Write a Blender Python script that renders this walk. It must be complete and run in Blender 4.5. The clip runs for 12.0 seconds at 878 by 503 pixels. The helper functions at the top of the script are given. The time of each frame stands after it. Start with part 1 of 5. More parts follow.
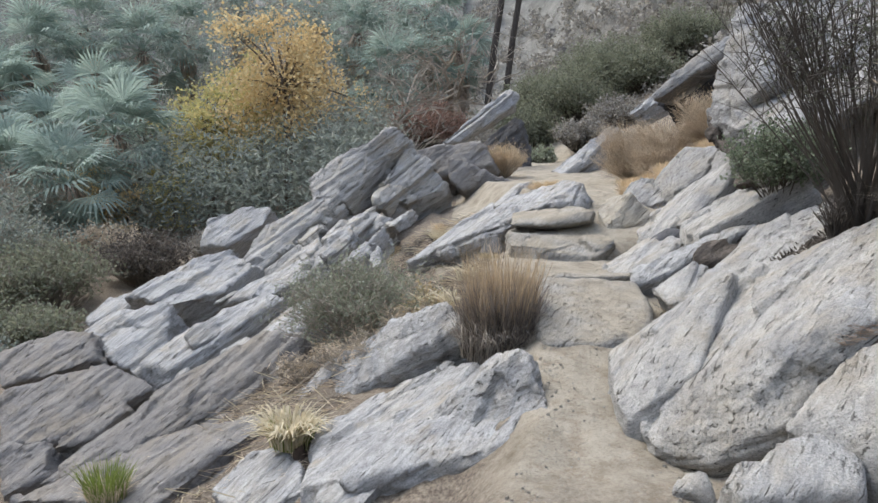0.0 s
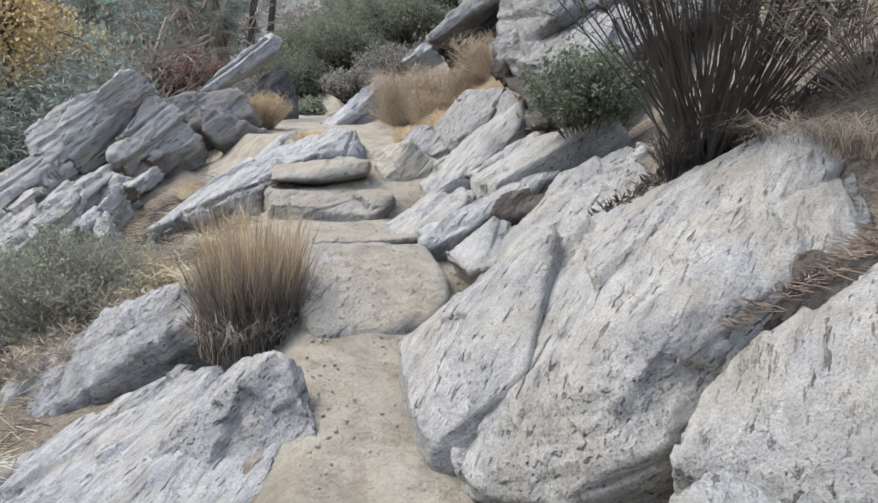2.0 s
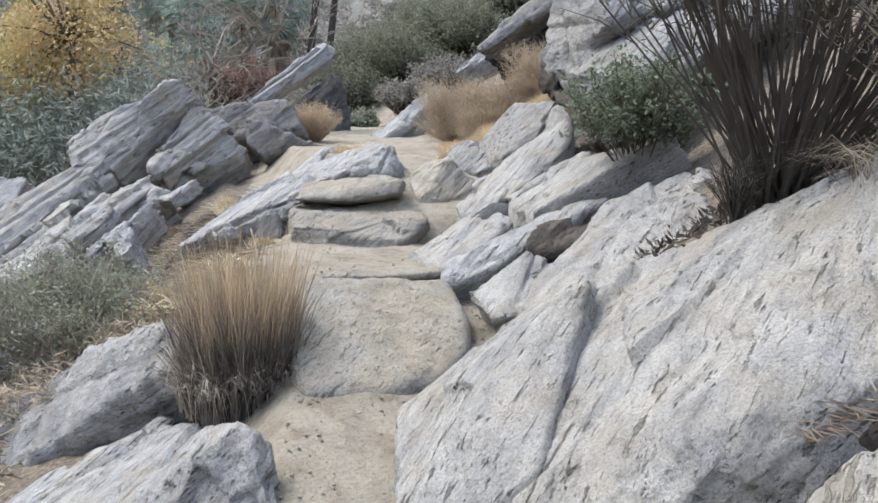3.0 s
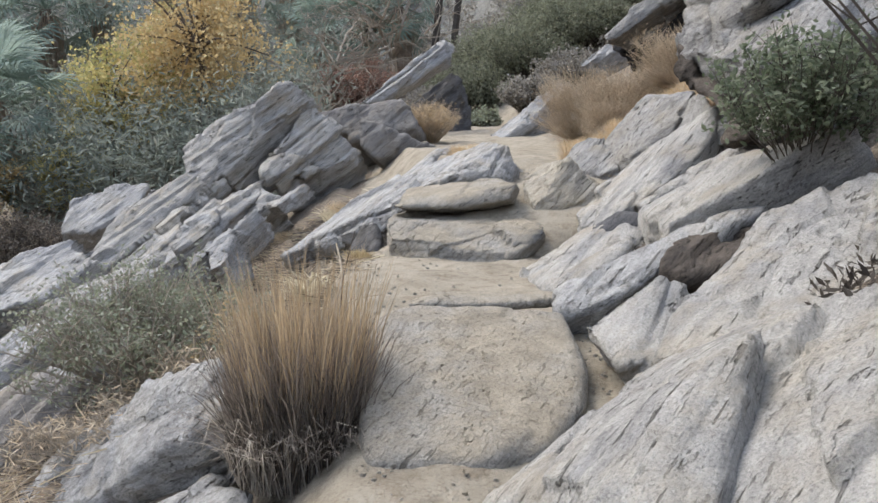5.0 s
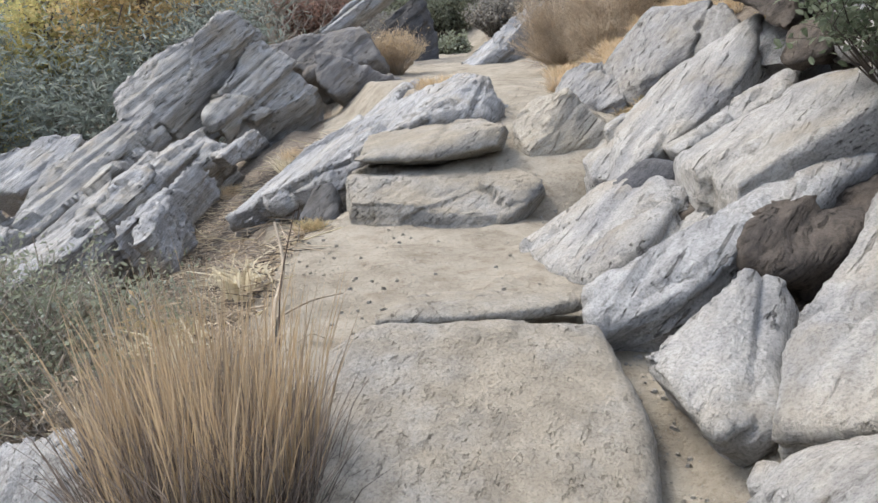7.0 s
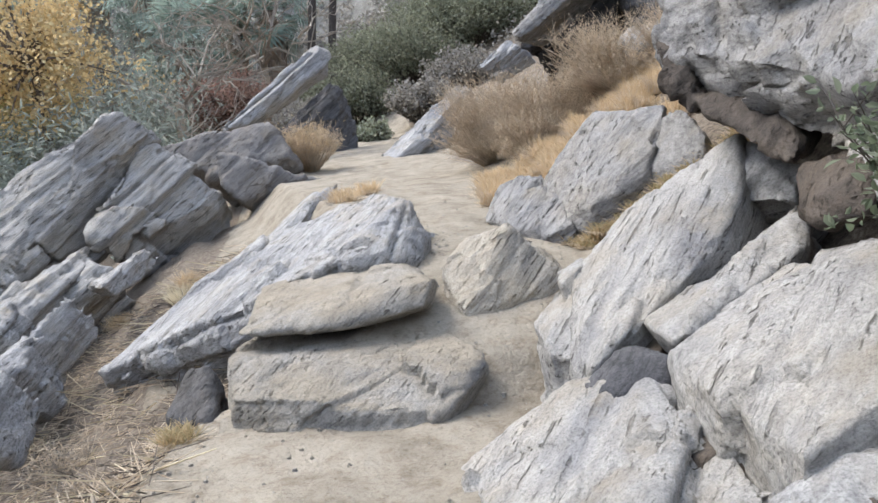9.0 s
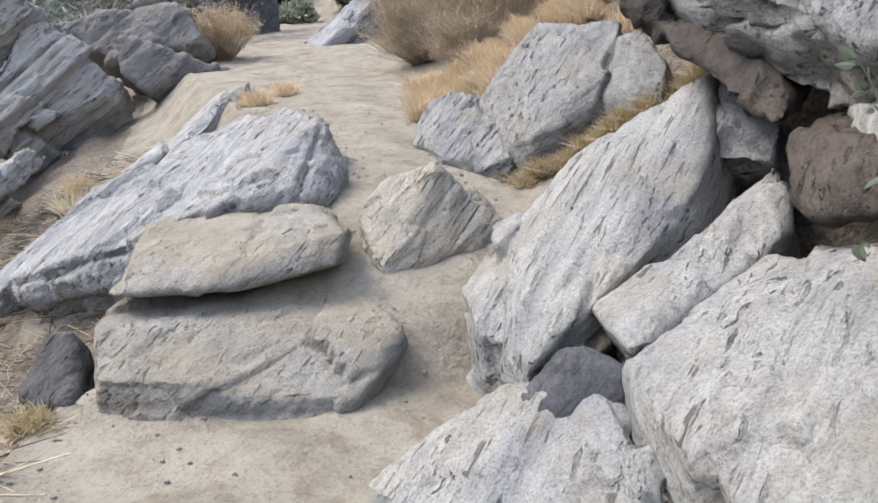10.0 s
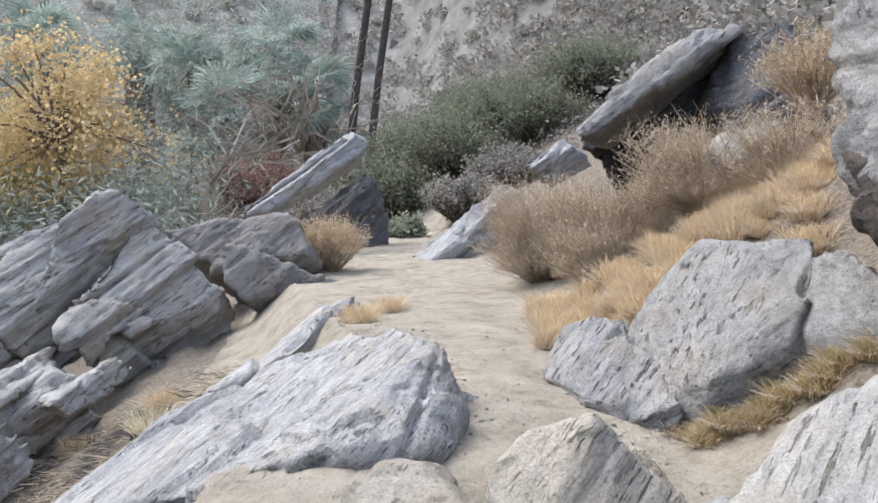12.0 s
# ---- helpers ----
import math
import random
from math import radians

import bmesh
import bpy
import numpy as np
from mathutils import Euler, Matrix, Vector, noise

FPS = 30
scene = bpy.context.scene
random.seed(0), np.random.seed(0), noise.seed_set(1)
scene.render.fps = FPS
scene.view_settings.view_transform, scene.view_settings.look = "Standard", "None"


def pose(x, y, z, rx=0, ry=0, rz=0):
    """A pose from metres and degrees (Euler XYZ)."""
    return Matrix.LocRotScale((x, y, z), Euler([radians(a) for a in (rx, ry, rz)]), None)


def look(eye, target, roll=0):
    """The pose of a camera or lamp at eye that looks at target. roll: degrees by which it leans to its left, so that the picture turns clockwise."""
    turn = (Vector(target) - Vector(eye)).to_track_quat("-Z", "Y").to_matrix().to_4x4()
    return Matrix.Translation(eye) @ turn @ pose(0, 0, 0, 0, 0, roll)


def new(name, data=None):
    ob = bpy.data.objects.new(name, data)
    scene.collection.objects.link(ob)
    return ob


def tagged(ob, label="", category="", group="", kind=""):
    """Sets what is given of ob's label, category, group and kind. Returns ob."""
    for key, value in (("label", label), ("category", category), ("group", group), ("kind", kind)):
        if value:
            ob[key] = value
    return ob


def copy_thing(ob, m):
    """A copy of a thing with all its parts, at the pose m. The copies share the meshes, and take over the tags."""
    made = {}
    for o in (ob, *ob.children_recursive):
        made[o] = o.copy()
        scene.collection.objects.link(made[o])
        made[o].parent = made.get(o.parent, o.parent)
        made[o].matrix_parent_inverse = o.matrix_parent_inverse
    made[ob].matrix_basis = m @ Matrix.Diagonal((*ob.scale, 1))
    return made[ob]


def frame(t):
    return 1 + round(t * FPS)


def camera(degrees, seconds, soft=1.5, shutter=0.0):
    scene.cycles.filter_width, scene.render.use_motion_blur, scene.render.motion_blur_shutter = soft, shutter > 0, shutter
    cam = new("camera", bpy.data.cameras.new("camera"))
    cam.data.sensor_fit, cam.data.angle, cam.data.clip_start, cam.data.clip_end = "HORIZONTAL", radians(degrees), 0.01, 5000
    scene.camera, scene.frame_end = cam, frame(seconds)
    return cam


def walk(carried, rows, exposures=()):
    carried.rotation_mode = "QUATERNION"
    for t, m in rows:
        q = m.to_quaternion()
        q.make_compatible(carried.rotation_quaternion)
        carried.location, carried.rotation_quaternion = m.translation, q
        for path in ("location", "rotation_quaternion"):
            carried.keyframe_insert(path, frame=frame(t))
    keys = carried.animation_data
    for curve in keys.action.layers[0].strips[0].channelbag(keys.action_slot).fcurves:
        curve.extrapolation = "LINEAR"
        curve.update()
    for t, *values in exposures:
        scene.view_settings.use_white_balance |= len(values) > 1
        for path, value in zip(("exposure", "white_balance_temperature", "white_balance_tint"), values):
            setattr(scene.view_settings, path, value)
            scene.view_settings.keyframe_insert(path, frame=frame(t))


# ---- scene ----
cam = camera(56.0, 12.0)
PATH = [
    (0, (-0.24, -2.472, 1.754), (-0.381, -0.496, 1.478), 0.0),
    (0.5, (-0.245, -2.075, 1.682), (-0.287, -0.091, 1.429), -0.6),
    (1, (-0.306, -1.641, 1.604), (-0.099, 0.326, 1.309), 0.3),
    (1.5, (-0.238, -1.205, 1.529), (0.155, 0.721, 1.156), 1.7),
    (2, (-0.078, -0.822, 1.515), (0.317, 1.103, 1.145), 0.3),
    (2.5, (0.109, -0.48, 1.547), (0.475, 1.451, 1.176), -0.2),
    (3, (0.298, -0.122, 1.553), (0.546, 1.832, 1.206), 0.7),
    (3.5, (0.452, 0.175, 1.572), (0.532, 2.151, 1.272), 1.9),
    (5.5, (0.505, 1.074, 1.477), (0.436, 3.034, 1.083), -1.0),
    (6, (0.452, 1.453, 1.451), (0.531, 3.396, 0.984), -2.8),
    (6.5, (0.453, 1.849, 1.446), (0.442, 3.778, 0.92), -2.8),
    (8.5, (0.463, 3.142, 1.742), (0.558, 5.103, 1.358), -4.9),
    (9, (0.6, 3.539, 1.788), (0.782, 5.498, 1.427), -4.5),
    (9.5, (0.691, 3.928, 1.818), (1.147, 5.832, 1.408), -1.2),
    (10, (0.749, 4.25, 1.956), (1.077, 6.115, 1.312), -1.6),
    (10.5, (0.759, 4.473, 2.018), (0.816, 6.43, 1.611), -4.3),
    (11, (0.675, 4.757, 2.106), (0.721, 6.726, 1.756), -5.1),
    (11.5, (0.685, 5.03, 2.058), (0.76, 7.008, 1.768), -3.0),
    (12, (0.694, 5.265, 1.866), (0.817, 7.257, 1.729), -0.5),
]
EXPOSURE = [(0, 1.0, 6550, 8), (2, 1.12, 6450, 8), (3.5, 1.2, 6400, 8), (5.5, 0.98, 6750, 9), (6.5, 1.08, 6650, 9), (8.5, 1.36, 6600, 9), (9.5, 1.18, 6400, 10), (10.5, 1.26, 6500, 10), (12, 1.34, 6400, 10)]
walk(cam, [(t, look(eye, target, roll)) for t, eye, target, roll in PATH], EXPOSURE)

# ---- light ----
SUN_ELEVATION, SUN_TURN = 56, -60
world = bpy.data.worlds.new("sky")
scene.world = world
world.use_nodes = True
sky = world.node_tree.nodes.new("ShaderNodeTexSky")
sky.sky_type, sky.sun_disc = "NISHITA", False
sky.sun_elevation, sky.sun_rotation = radians(SUN_ELEVATION), radians(SUN_TURN)
sky.dust_density, sky.ozone_density = 1.0, 1.0
# thin high cloud: a whiter sky
haze = world.node_tree.nodes.new("ShaderNodeHueSaturation")
haze.inputs["Saturation"].default_value = 0.62
world.node_tree.links.new(sky.outputs[0], haze.inputs["Color"])
world.node_tree.links.new(haze.outputs[0], world.node_tree.nodes["Background"].inputs[0])
world.node_tree.nodes["Background"].inputs[1].default_value = 0.28
sun_data = bpy.data.lights.new("sun", "SUN")
sun_data.energy, sun_data.angle, sun_data.color = 1.7, radians(30), (1.0, 0.95, 0.87)
sun = new("sun", sun_data)
sun.matrix_world = look(
    (30 * math.cos(radians(SUN_ELEVATION)) * math.sin(radians(SUN_TURN)),
     30 * math.cos(radians(SUN_ELEVATION)) * math.cos(radians(SUN_TURN)),
     30 * math.sin(radians(SUN_ELEVATION))), (0, 0, 0))

# ---- materials ----


def ramp(tree, source, stops):
    node = tree.nodes.new("ShaderNodeValToRGB")
    while len(node.color_ramp.elements) < len(stops):
        node.color_ramp.elements.new(0.5)
    for e, (at, col) in zip(node.color_ramp.elements, stops):
        e.position, e.color = at, (*col, 1)
    tree.links.new(source, node.inputs[0])
    return node.outputs[0]


def noise_tex(tree, coord, scale, detail=6, rough=0.6):
    node = tree.nodes.new("ShaderNodeTexNoise")
    node.inputs["Scale"].default_value = scale
    node.inputs["Detail"].default_value = detail
    node.inputs["Roughness"].default_value = rough
    tree.links.new(coord, node.inputs["Vector"])
    return node.outputs["Fac"]


def mix(tree, a, b, fac, blend="MIX"):
    node = tree.nodes.new("ShaderNodeMix")
    node.data_type, node.blend_type = "RGBA", blend
    for value, socket in ((fac, node.inputs[0]), (a, node.inputs[6]), (b, node.inputs[7])):
        if isinstance(value, (int, float)):
            socket.default_value = value
        elif isinstance(value, tuple):
            socket.default_value = (*value, 1)
        else:
            tree.links.new(value, socket)
    return node.outputs[2]


def start(name, roughness):
    m = bpy.data.materials.new(name)
    m.use_nodes = True
    t = m.node_tree
    shader = t.nodes["Principled BSDF"]
    shader.inputs["Roughness"].default_value = roughness
    shader.inputs["Specular IOR Level"].default_value = 0.25
    place = t.nodes.new("ShaderNodeNewGeometry").outputs["Position"]
    return m, t, shader, place


def bump(t, shader, layers):
    last = None
    for height, strength, distance in layers:
        node = t.nodes.new("ShaderNodeBump")
        node.inputs["Strength"].default_value = strength
        node.inputs["Distance"].default_value = distance
        t.links.new(height, node.inputs["Height"])
        if last:
            t.links.new(last, node.inputs["Normal"])
        last = node.outputs[0]
    t.links.new(last, shader.inputs["Normal"])


def stretched(t, place, turn, scale):
    node = t.nodes.new("ShaderNodeMapping")
    node.vector_type = "TEXTURE"
    node.inputs["Rotation"].default_value = [radians(a) for a in turn]
    node.inputs["Scale"].default_value = scale
    t.links.new(place, node.inputs["Vector"])
    return node.outputs[0]


LAYER = np.array((-0.55, -0.12, 0.83))
LAYER /= np.linalg.norm(LAYER)
ALONG = np.array((0.6, 0.62, 0.5))
ALONG -= LAYER * (ALONG @ LAYER)
ALONG /= np.linalg.norm(ALONG)
ACROSS = np.cross(LAYER, ALONG)
# lie of the rock's layers, in degrees
FOLD = [math.degrees(v) for v in Matrix((ALONG, ACROSS, LAYER)).transposed().to_euler()]


def rock_material(name, light, mid, dark, dust, dust_amount):
    m, t, shader, place = start(name, 0.92)
    streak = noise_tex(t, stretched(t, place, FOLD, (1.0, 0.25, 0.05)), 3.0, 8, 0.7)
    stain = noise_tex(t, place, 1.6, 6, 0.65)
    grain = noise_tex(t, place, 85, 5, 0.8)
    col = ramp(t, streak, [(0.26, dark), (0.4, mid), (0.6, light), (0.8, mid)])
    col = mix(t, col, ramp(t, stain, [(0.3, (0.7, 0.7, 0.72)), (0.5, (1, 1, 1)), (0.68, (1.0, 0.93, 0.82))]), 0.8, "MULTIPLY")
    col = mix(t, col, ramp(t, grain, [(0.36, (0.35, 0.35, 0.37)), (0.5, (0.95, 0.95, 0.95)), (0.64, (1.18, 1.18, 1.16))]), 0.6, "MULTIPLY")
    # weathered grey film in patches that follow the layers
    film = ramp(t, noise_tex(t, stretched(t, place, FOLD, (1.6, 0.7, 0.35)), 2.2, 5, 0.6), [(0.3, (0.62, 0.64, 0.7)), (0.47, (1, 1, 1))])
    col = mix(t, col, film, 0.7, "MULTIPLY")
    # short open splits between the layers
    dash = ramp(t, noise_tex(t, stretched(t, place, FOLD, (0.6, 0.08, 0.04)), 2.0, 3, 0.55), [(0.33, (0, 0, 0)), (0.38, (1, 1, 1))])
    fine = ramp(t, noise_tex(t, stretched(t, place, FOLD, (0.26, 0.04, 0.022)), 2.0, 3, 0.6), [(0.31, (0, 0, 0)), (0.39, (1, 1, 1))])
    sound = ramp(t, noise_tex(t, place, 1.3, 4, 0.6), [(0.38, (1, 1, 1)), (0.52, (0, 0, 0))])
    dash = mix(t, dash, (1, 1, 1), sound)
    fine = mix(t, fine, (1, 1, 1), sound)
    col = mix(t, col, mix(t, (0.2, 0.19, 0.18), (1, 1, 1), dash), 0.75, "MULTIPLY")
    col = mix(t, col, mix(t, (0.35, 0.34, 0.33), (1, 1, 1), fine), 0.55, "MULTIPLY")
    # thin flakes: uneven plates drawn out along the layers
    warp = t.nodes.new("ShaderNodeVectorMath")
    warp.operation = "MULTIPLY_ADD"
    drift = t.nodes.new("ShaderNodeTexNoise")
    drift.inputs["Scale"].default_value = 9
    drift.inputs["Detail"].default_value = 4
    t.links.new(place, drift.inputs["Vector"])
    t.links.new(drift.outputs["Color"], warp.inputs[0])
    warp.inputs[1].default_value = (0.1, 0.1, 0.1)
    t.links.new(place, warp.inputs[2])
    flakes = []
    for size in ((0.34, 0.1, 0.06), (0.13, 0.045, 0.028)):
        cell = t.nodes.new("ShaderNodeTexVoronoi")
        cell.inputs["Scale"].default_value = 1.0
        t.links.new(stretched(t, warp.outputs[0], FOLD, size), cell.inputs["Vector"])
        flakes.append(cell.outputs["Color"])
    col = mix(t, col, ramp(t, flakes[0], [(0.0, (0.8, 0.8, 0.82)), (0.5, (1, 1, 1))]), 0.45, "MULTIPLY")
    dusty = ramp(t, noise_tex(t, place, 2.3, 6, 0.65), [(0.62 - 0.5 * dust_amount, (0, 0, 0)), (0.8 - 0.4 * dust_amount, (1, 1, 1))])
    # dust lies on the level faces only
    facing = t.nodes.new("ShaderNodeSeparateXYZ")
    t.links.new(t.nodes.new("ShaderNodeNewGeometry").outputs["Normal"], facing.inputs[0])
    level = ramp(t, facing.outputs["Z"], [(0.45, (0, 0, 0)), (0.85, (1, 1, 1))])
    sandy = mix(t, ramp(t, noise_tex(t, place, 6, 7, 0.7), [(0.3, tuple(0.62 * v for v in dust)), (0.65, dust)]), ramp(t, grain, [(0.36, (0.6, 0.58, 0.56)), (0.52, (1, 1, 1))]), 0.7, "MULTIPLY")
    col = mix(t, col, sandy, mix(t, dusty, level, 1.0, "MULTIPLY"))
    t.links.new(col, shader.inputs["Base Color"])
    pits = noise_tex(t, place, 24, 5, 0.7)
    bump(t, shader, [(flakes[0], 0.9, 0.02), (flakes[1], 0.8, 0.012), (dash, 1.0, 0.03), (fine, 0.9, 0.014), (streak, 0.4, 0.02), (noise_tex(t, place, 9, 8, 0.75), 0.35, 0.02), (pits, 0.8, 0.022), (grain, 0.8, 0.009)])
    return m


ROCK = rock_material("grey_gneiss", (0.42, 0.415, 0.405), (0.28, 0.274, 0.266), (0.1, 0.099, 0.099), (0.36, 0.315, 0.25), 0.14)
ROCK_PALE = rock_material("pale_gneiss", (0.42, 0.405, 0.38), (0.31, 0.3, 0.282), (0.14, 0.137, 0.133), (0.36, 0.32, 0.26), 0.25)
ROCK_MID = rock_material("mid_grey_gneiss", (0.33, 0.322, 0.31), (0.22, 0.214, 0.207), (0.08, 0.079, 0.078), (0.27, 0.24, 0.19), 0.15)
ROCK_DUSTY = rock_material("dusty_gneiss", (0.38, 0.36, 0.325), (0.27, 0.255, 0.23), (0.1, 0.096, 0.092), (0.36, 0.315, 0.248), 0.6)
ROCK_SAND = rock_material("sand_worn_gneiss", (0.52, 0.475, 0.4), (0.41, 0.372, 0.31), (0.17, 0.158, 0.142), (0.41, 0.36, 0.285), 0.5)
ROCK_GREY = rock_material("dull_grey_gneiss", (0.264, 0.248, 0.232), (0.2, 0.188, 0.176), (0.104, 0.1, 0.096), (0.264, 0.232, 0.192), 0.3)
# dark grey tone for the wedge, both blocks and the rock beside the roof
ROCK_DARK = rock_material("dark_gneiss", (0.136, 0.133, 0.136), (0.076, 0.076, 0.078), (0.03, 0.03, 0.032), (0.17, 0.157, 0.14), 0.0)
# near-black gneiss: the shade under the tilted roof put into the colour
ROCK_SHADE = rock_material("shade_black_gneiss", (0.085, 0.085, 0.09), (0.045, 0.045, 0.05), (0.02, 0.02, 0.022), (0.1, 0.095, 0.09), 0.0)
ROCK_BROWN = rock_material("brown_stained_rock", (0.12, 0.1, 0.083), (0.07, 0.059, 0.05), (0.025, 0.022, 0.019), (0.17, 0.14, 0.11), 0.15)


def ground_material():
    m, t, shader, place = start("sandy_soil", 0.97)
    sand = ramp(t, noise_tex(t, place, 2.4, 7, 0.65), [(0.28, (0.2, 0.171, 0.13)), (0.5, (0.295, 0.261, 0.207)), (0.72, (0.36, 0.32, 0.258))])
    sand = mix(t, sand, ramp(t, noise_tex(t, place, 45, 5, 0.75), [(0.32, (0.55, 0.5, 0.46)), (0.5, (1, 1, 1))]), 0.6, "MULTIPLY")
    sand = mix(t, sand, ramp(t, noise_tex(t, place, 6.5, 7, 0.7), [(0.36, (0.66, 0.6, 0.55)), (0.5, (1, 1, 1))]), 0.7, "MULTIPLY")
    litter = ramp(t, noise_tex(t, place, 30, 6, 0.8), [(0.35, (0.055, 0.043, 0.034)), (0.5, (0.16, 0.13, 0.1)), (0.68, (0.29, 0.25, 0.195))])
    attr = t.nodes.new("ShaderNodeAttribute")
    attr.attribute_name = "litter"
    edge = ramp(t, mix(t, attr.outputs["Color"], noise_tex(t, place, 5, 6, 0.7), 0.4), [(0.42, (0, 0, 0)), (0.58, (1, 1, 1))])
    near = mix(t, sand, litter, edge)
    # scrub-covered stony slopes
    far = ramp(t, noise_tex(t, place, 0.9, 8, 0.7), [(0.3, (0.09, 0.088, 0.078)), (0.5, (0.165, 0.16, 0.145)), (0.7, (0.26, 0.25, 0.228))])
    hill = t.nodes.new("ShaderNodeAttribute")
    hill.attribute_name = "hill"
    col = mix(t, near, far, hill.outputs["Fac"])
    t.links.new(col, shader.inputs["Base Color"])
    bump(t, shader, [(noise_tex(t, place, 7, 7, 0.7), 0.9, 0.06), (noise_tex(t, place, 32, 5, 0.75), 0.6, 0.015), (noise_tex(t, place, 110, 3, 0.7), 0.5, 0.005)])
    return m


def leaf_material(name, cols, rough=0.7, translucent=0.48):
    m, t, shader, place = start(name, rough)
    rnd = t.nodes.new("ShaderNodeNewGeometry").outputs["Random Per Island"]
    n = len(cols)
    col = ramp(t, rnd, [(i / max(1, n - 1), c) for i, c in enumerate(cols)])
    col = mix(t, col, ramp(t, noise_tex(t, place, 6, 3), [(0.3, (0.7, 0.7, 0.7)), (0.6, (1, 1, 1))]), 0.7, "MULTIPLY")
    t.links.new(col, shader.inputs["Base Color"])
    thin = t.nodes.new("ShaderNodeBsdfTranslucent")
    t.links.new(col, thin.inputs["Color"])
    both = t.nodes.new("ShaderNodeMixShader")
    both.inputs[0].default_value = translucent
    t.links.new(shader.outputs[0], both.inputs[1])
    t.links.new(thin.outputs[0], both.inputs[2])
    t.links.new(both.outputs[0], t.nodes["Material Output"].inputs["Surface"])
    return m


GROUND = ground_material()
STRAW = leaf_material("straw_blades", [(0.42, 0.31, 0.19), (0.56, 0.43, 0.28), (0.48, 0.38, 0.26), (0.34, 0.27, 0.2)])
GREYBLADE = leaf_material("weathered_grey_blades", [(0.2, 0.165, 0.14), (0.31, 0.26, 0.22), (0.14, 0.115, 0.1), (0.42, 0.36, 0.3)])
GOLD = leaf_material("golden_dry_grass", [(0.6, 0.46, 0.28), (0.7, 0.56, 0.38), (0.5, 0.37, 0.22), (0.64, 0.51, 0.34)])
OLIVEGRASS = leaf_material("olive_tinted_grass", [(0.46, 0.36, 0.2), (0.36, 0.32, 0.18), (0.56, 0.44, 0.27), (0.5, 0.36, 0.2)])
TAN = leaf_material("tan_twigs", [(0.56, 0.46, 0.34), (0.66, 0.55, 0.41), (0.42, 0.35, 0.27), (0.7, 0.6, 0.46)])
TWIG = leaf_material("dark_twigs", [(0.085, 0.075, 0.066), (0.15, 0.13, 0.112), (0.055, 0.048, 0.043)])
PALETWIG = leaf_material("pale_bare_twigs", [(0.44, 0.39, 0.33), (0.32, 0.28, 0.24), (0.52, 0.47, 0.4)])
SAGE = leaf_material("sage_leaves", [(0.25, 0.275, 0.19), (0.35, 0.37, 0.28), (0.2, 0.22, 0.145), (0.46, 0.48, 0.4)])
GREEN = leaf_material("green_leaves", [(0.12, 0.15, 0.095), (0.18, 0.215, 0.14), (0.26, 0.29, 0.21), (0.09, 0.115, 0.07)])
BROOMLEAF = leaf_material("fine_broom_foliage", [(0.12, 0.13, 0.085), (0.17, 0.17, 0.12), (0.09, 0.09, 0.065)])
FARGREEN = leaf_material("dull_green_foliage", [(0.196, 0.213, 0.144), (0.276, 0.287, 0.207), (0.161, 0.172, 0.121)])
THICKET = leaf_material("grey_green_thicket", [(0.237, 0.275, 0.237), (0.338, 0.375, 0.325), (0.188, 0.213, 0.188), (0.388, 0.4, 0.35)])
PALMLEAF = leaf_material("grey_green_palm", [(0.25, 0.325, 0.281), (0.362, 0.438, 0.375), (0.2, 0.263, 0.231)])
DEADFROND = leaf_material("dead_palm_fronds", [(0.42, 0.33, 0.26), (0.34, 0.27, 0.22), (0.5, 0.4, 0.31)])
ORANGE = leaf_material("autumn_orange_leaves", [(0.6, 0.43, 0.2), (0.68, 0.52, 0.28), (0.55, 0.42, 0.22), (0.6, 0.52, 0.32)])
YELLOW = leaf_material("autumn_yellow_leaves", [(0.55, 0.47, 0.2), (0.46, 0.44, 0.2), (0.6, 0.48, 0.22), (0.36, 0.39, 0.18)])
RED = leaf_material("rusty_red_brush", [(0.34, 0.19, 0.15), (0.4, 0.27, 0.22), (0.27, 0.18, 0.15)])
SCRUB = leaf_material("grey_scrub", [(0.24, 0.225, 0.2), (0.36, 0.335, 0.3), (0.19, 0.18, 0.16), (0.38, 0.34, 0.275)], translucent=0.35)
FRESH = leaf_material("fresh_green_blades", [(0.16, 0.22, 0.05), (0.22, 0.26, 0.07), (0.12, 0.17, 0.04)])
PALESTRAW = leaf_material("bleached_straw", [(0.6, 0.52, 0.36), (0.7, 0.63, 0.47), (0.5, 0.42, 0.28)])


def bark_material(name, dark, light):
    m, t, shader, place = start(name, 0.9)
    n = noise_tex(t, stretched(t, place, (0, 0, 0), (0.3, 0.3, 2.0)), 8, 6, 0.7)
    t.links.new(ramp(t, n, [(0.3, dark), (0.7, light)]), shader.inputs["Base Color"])
    bump(t, shader, [(n, 0.6, 0.03)])
    return m


BARK = bark_material("grey_brown_bark", (0.09, 0.07, 0.055), (0.22, 0.18, 0.15))
BURNT = bark_material("charred_palm_trunk", (0.025, 0.022, 0.02), (0.1, 0.085, 0.075))
WOOD = bark_material("dry_bleached_wood", (0.24, 0.19, 0.14), (0.45, 0.38, 0.29))
STUMP = bark_material("dark_brown_stump", (0.03, 0.022, 0.018), (0.11, 0.075, 0.055))

# ---- numeric noise for relief ----
LATTICE = np.random.RandomState(7).rand(32, 32, 32)


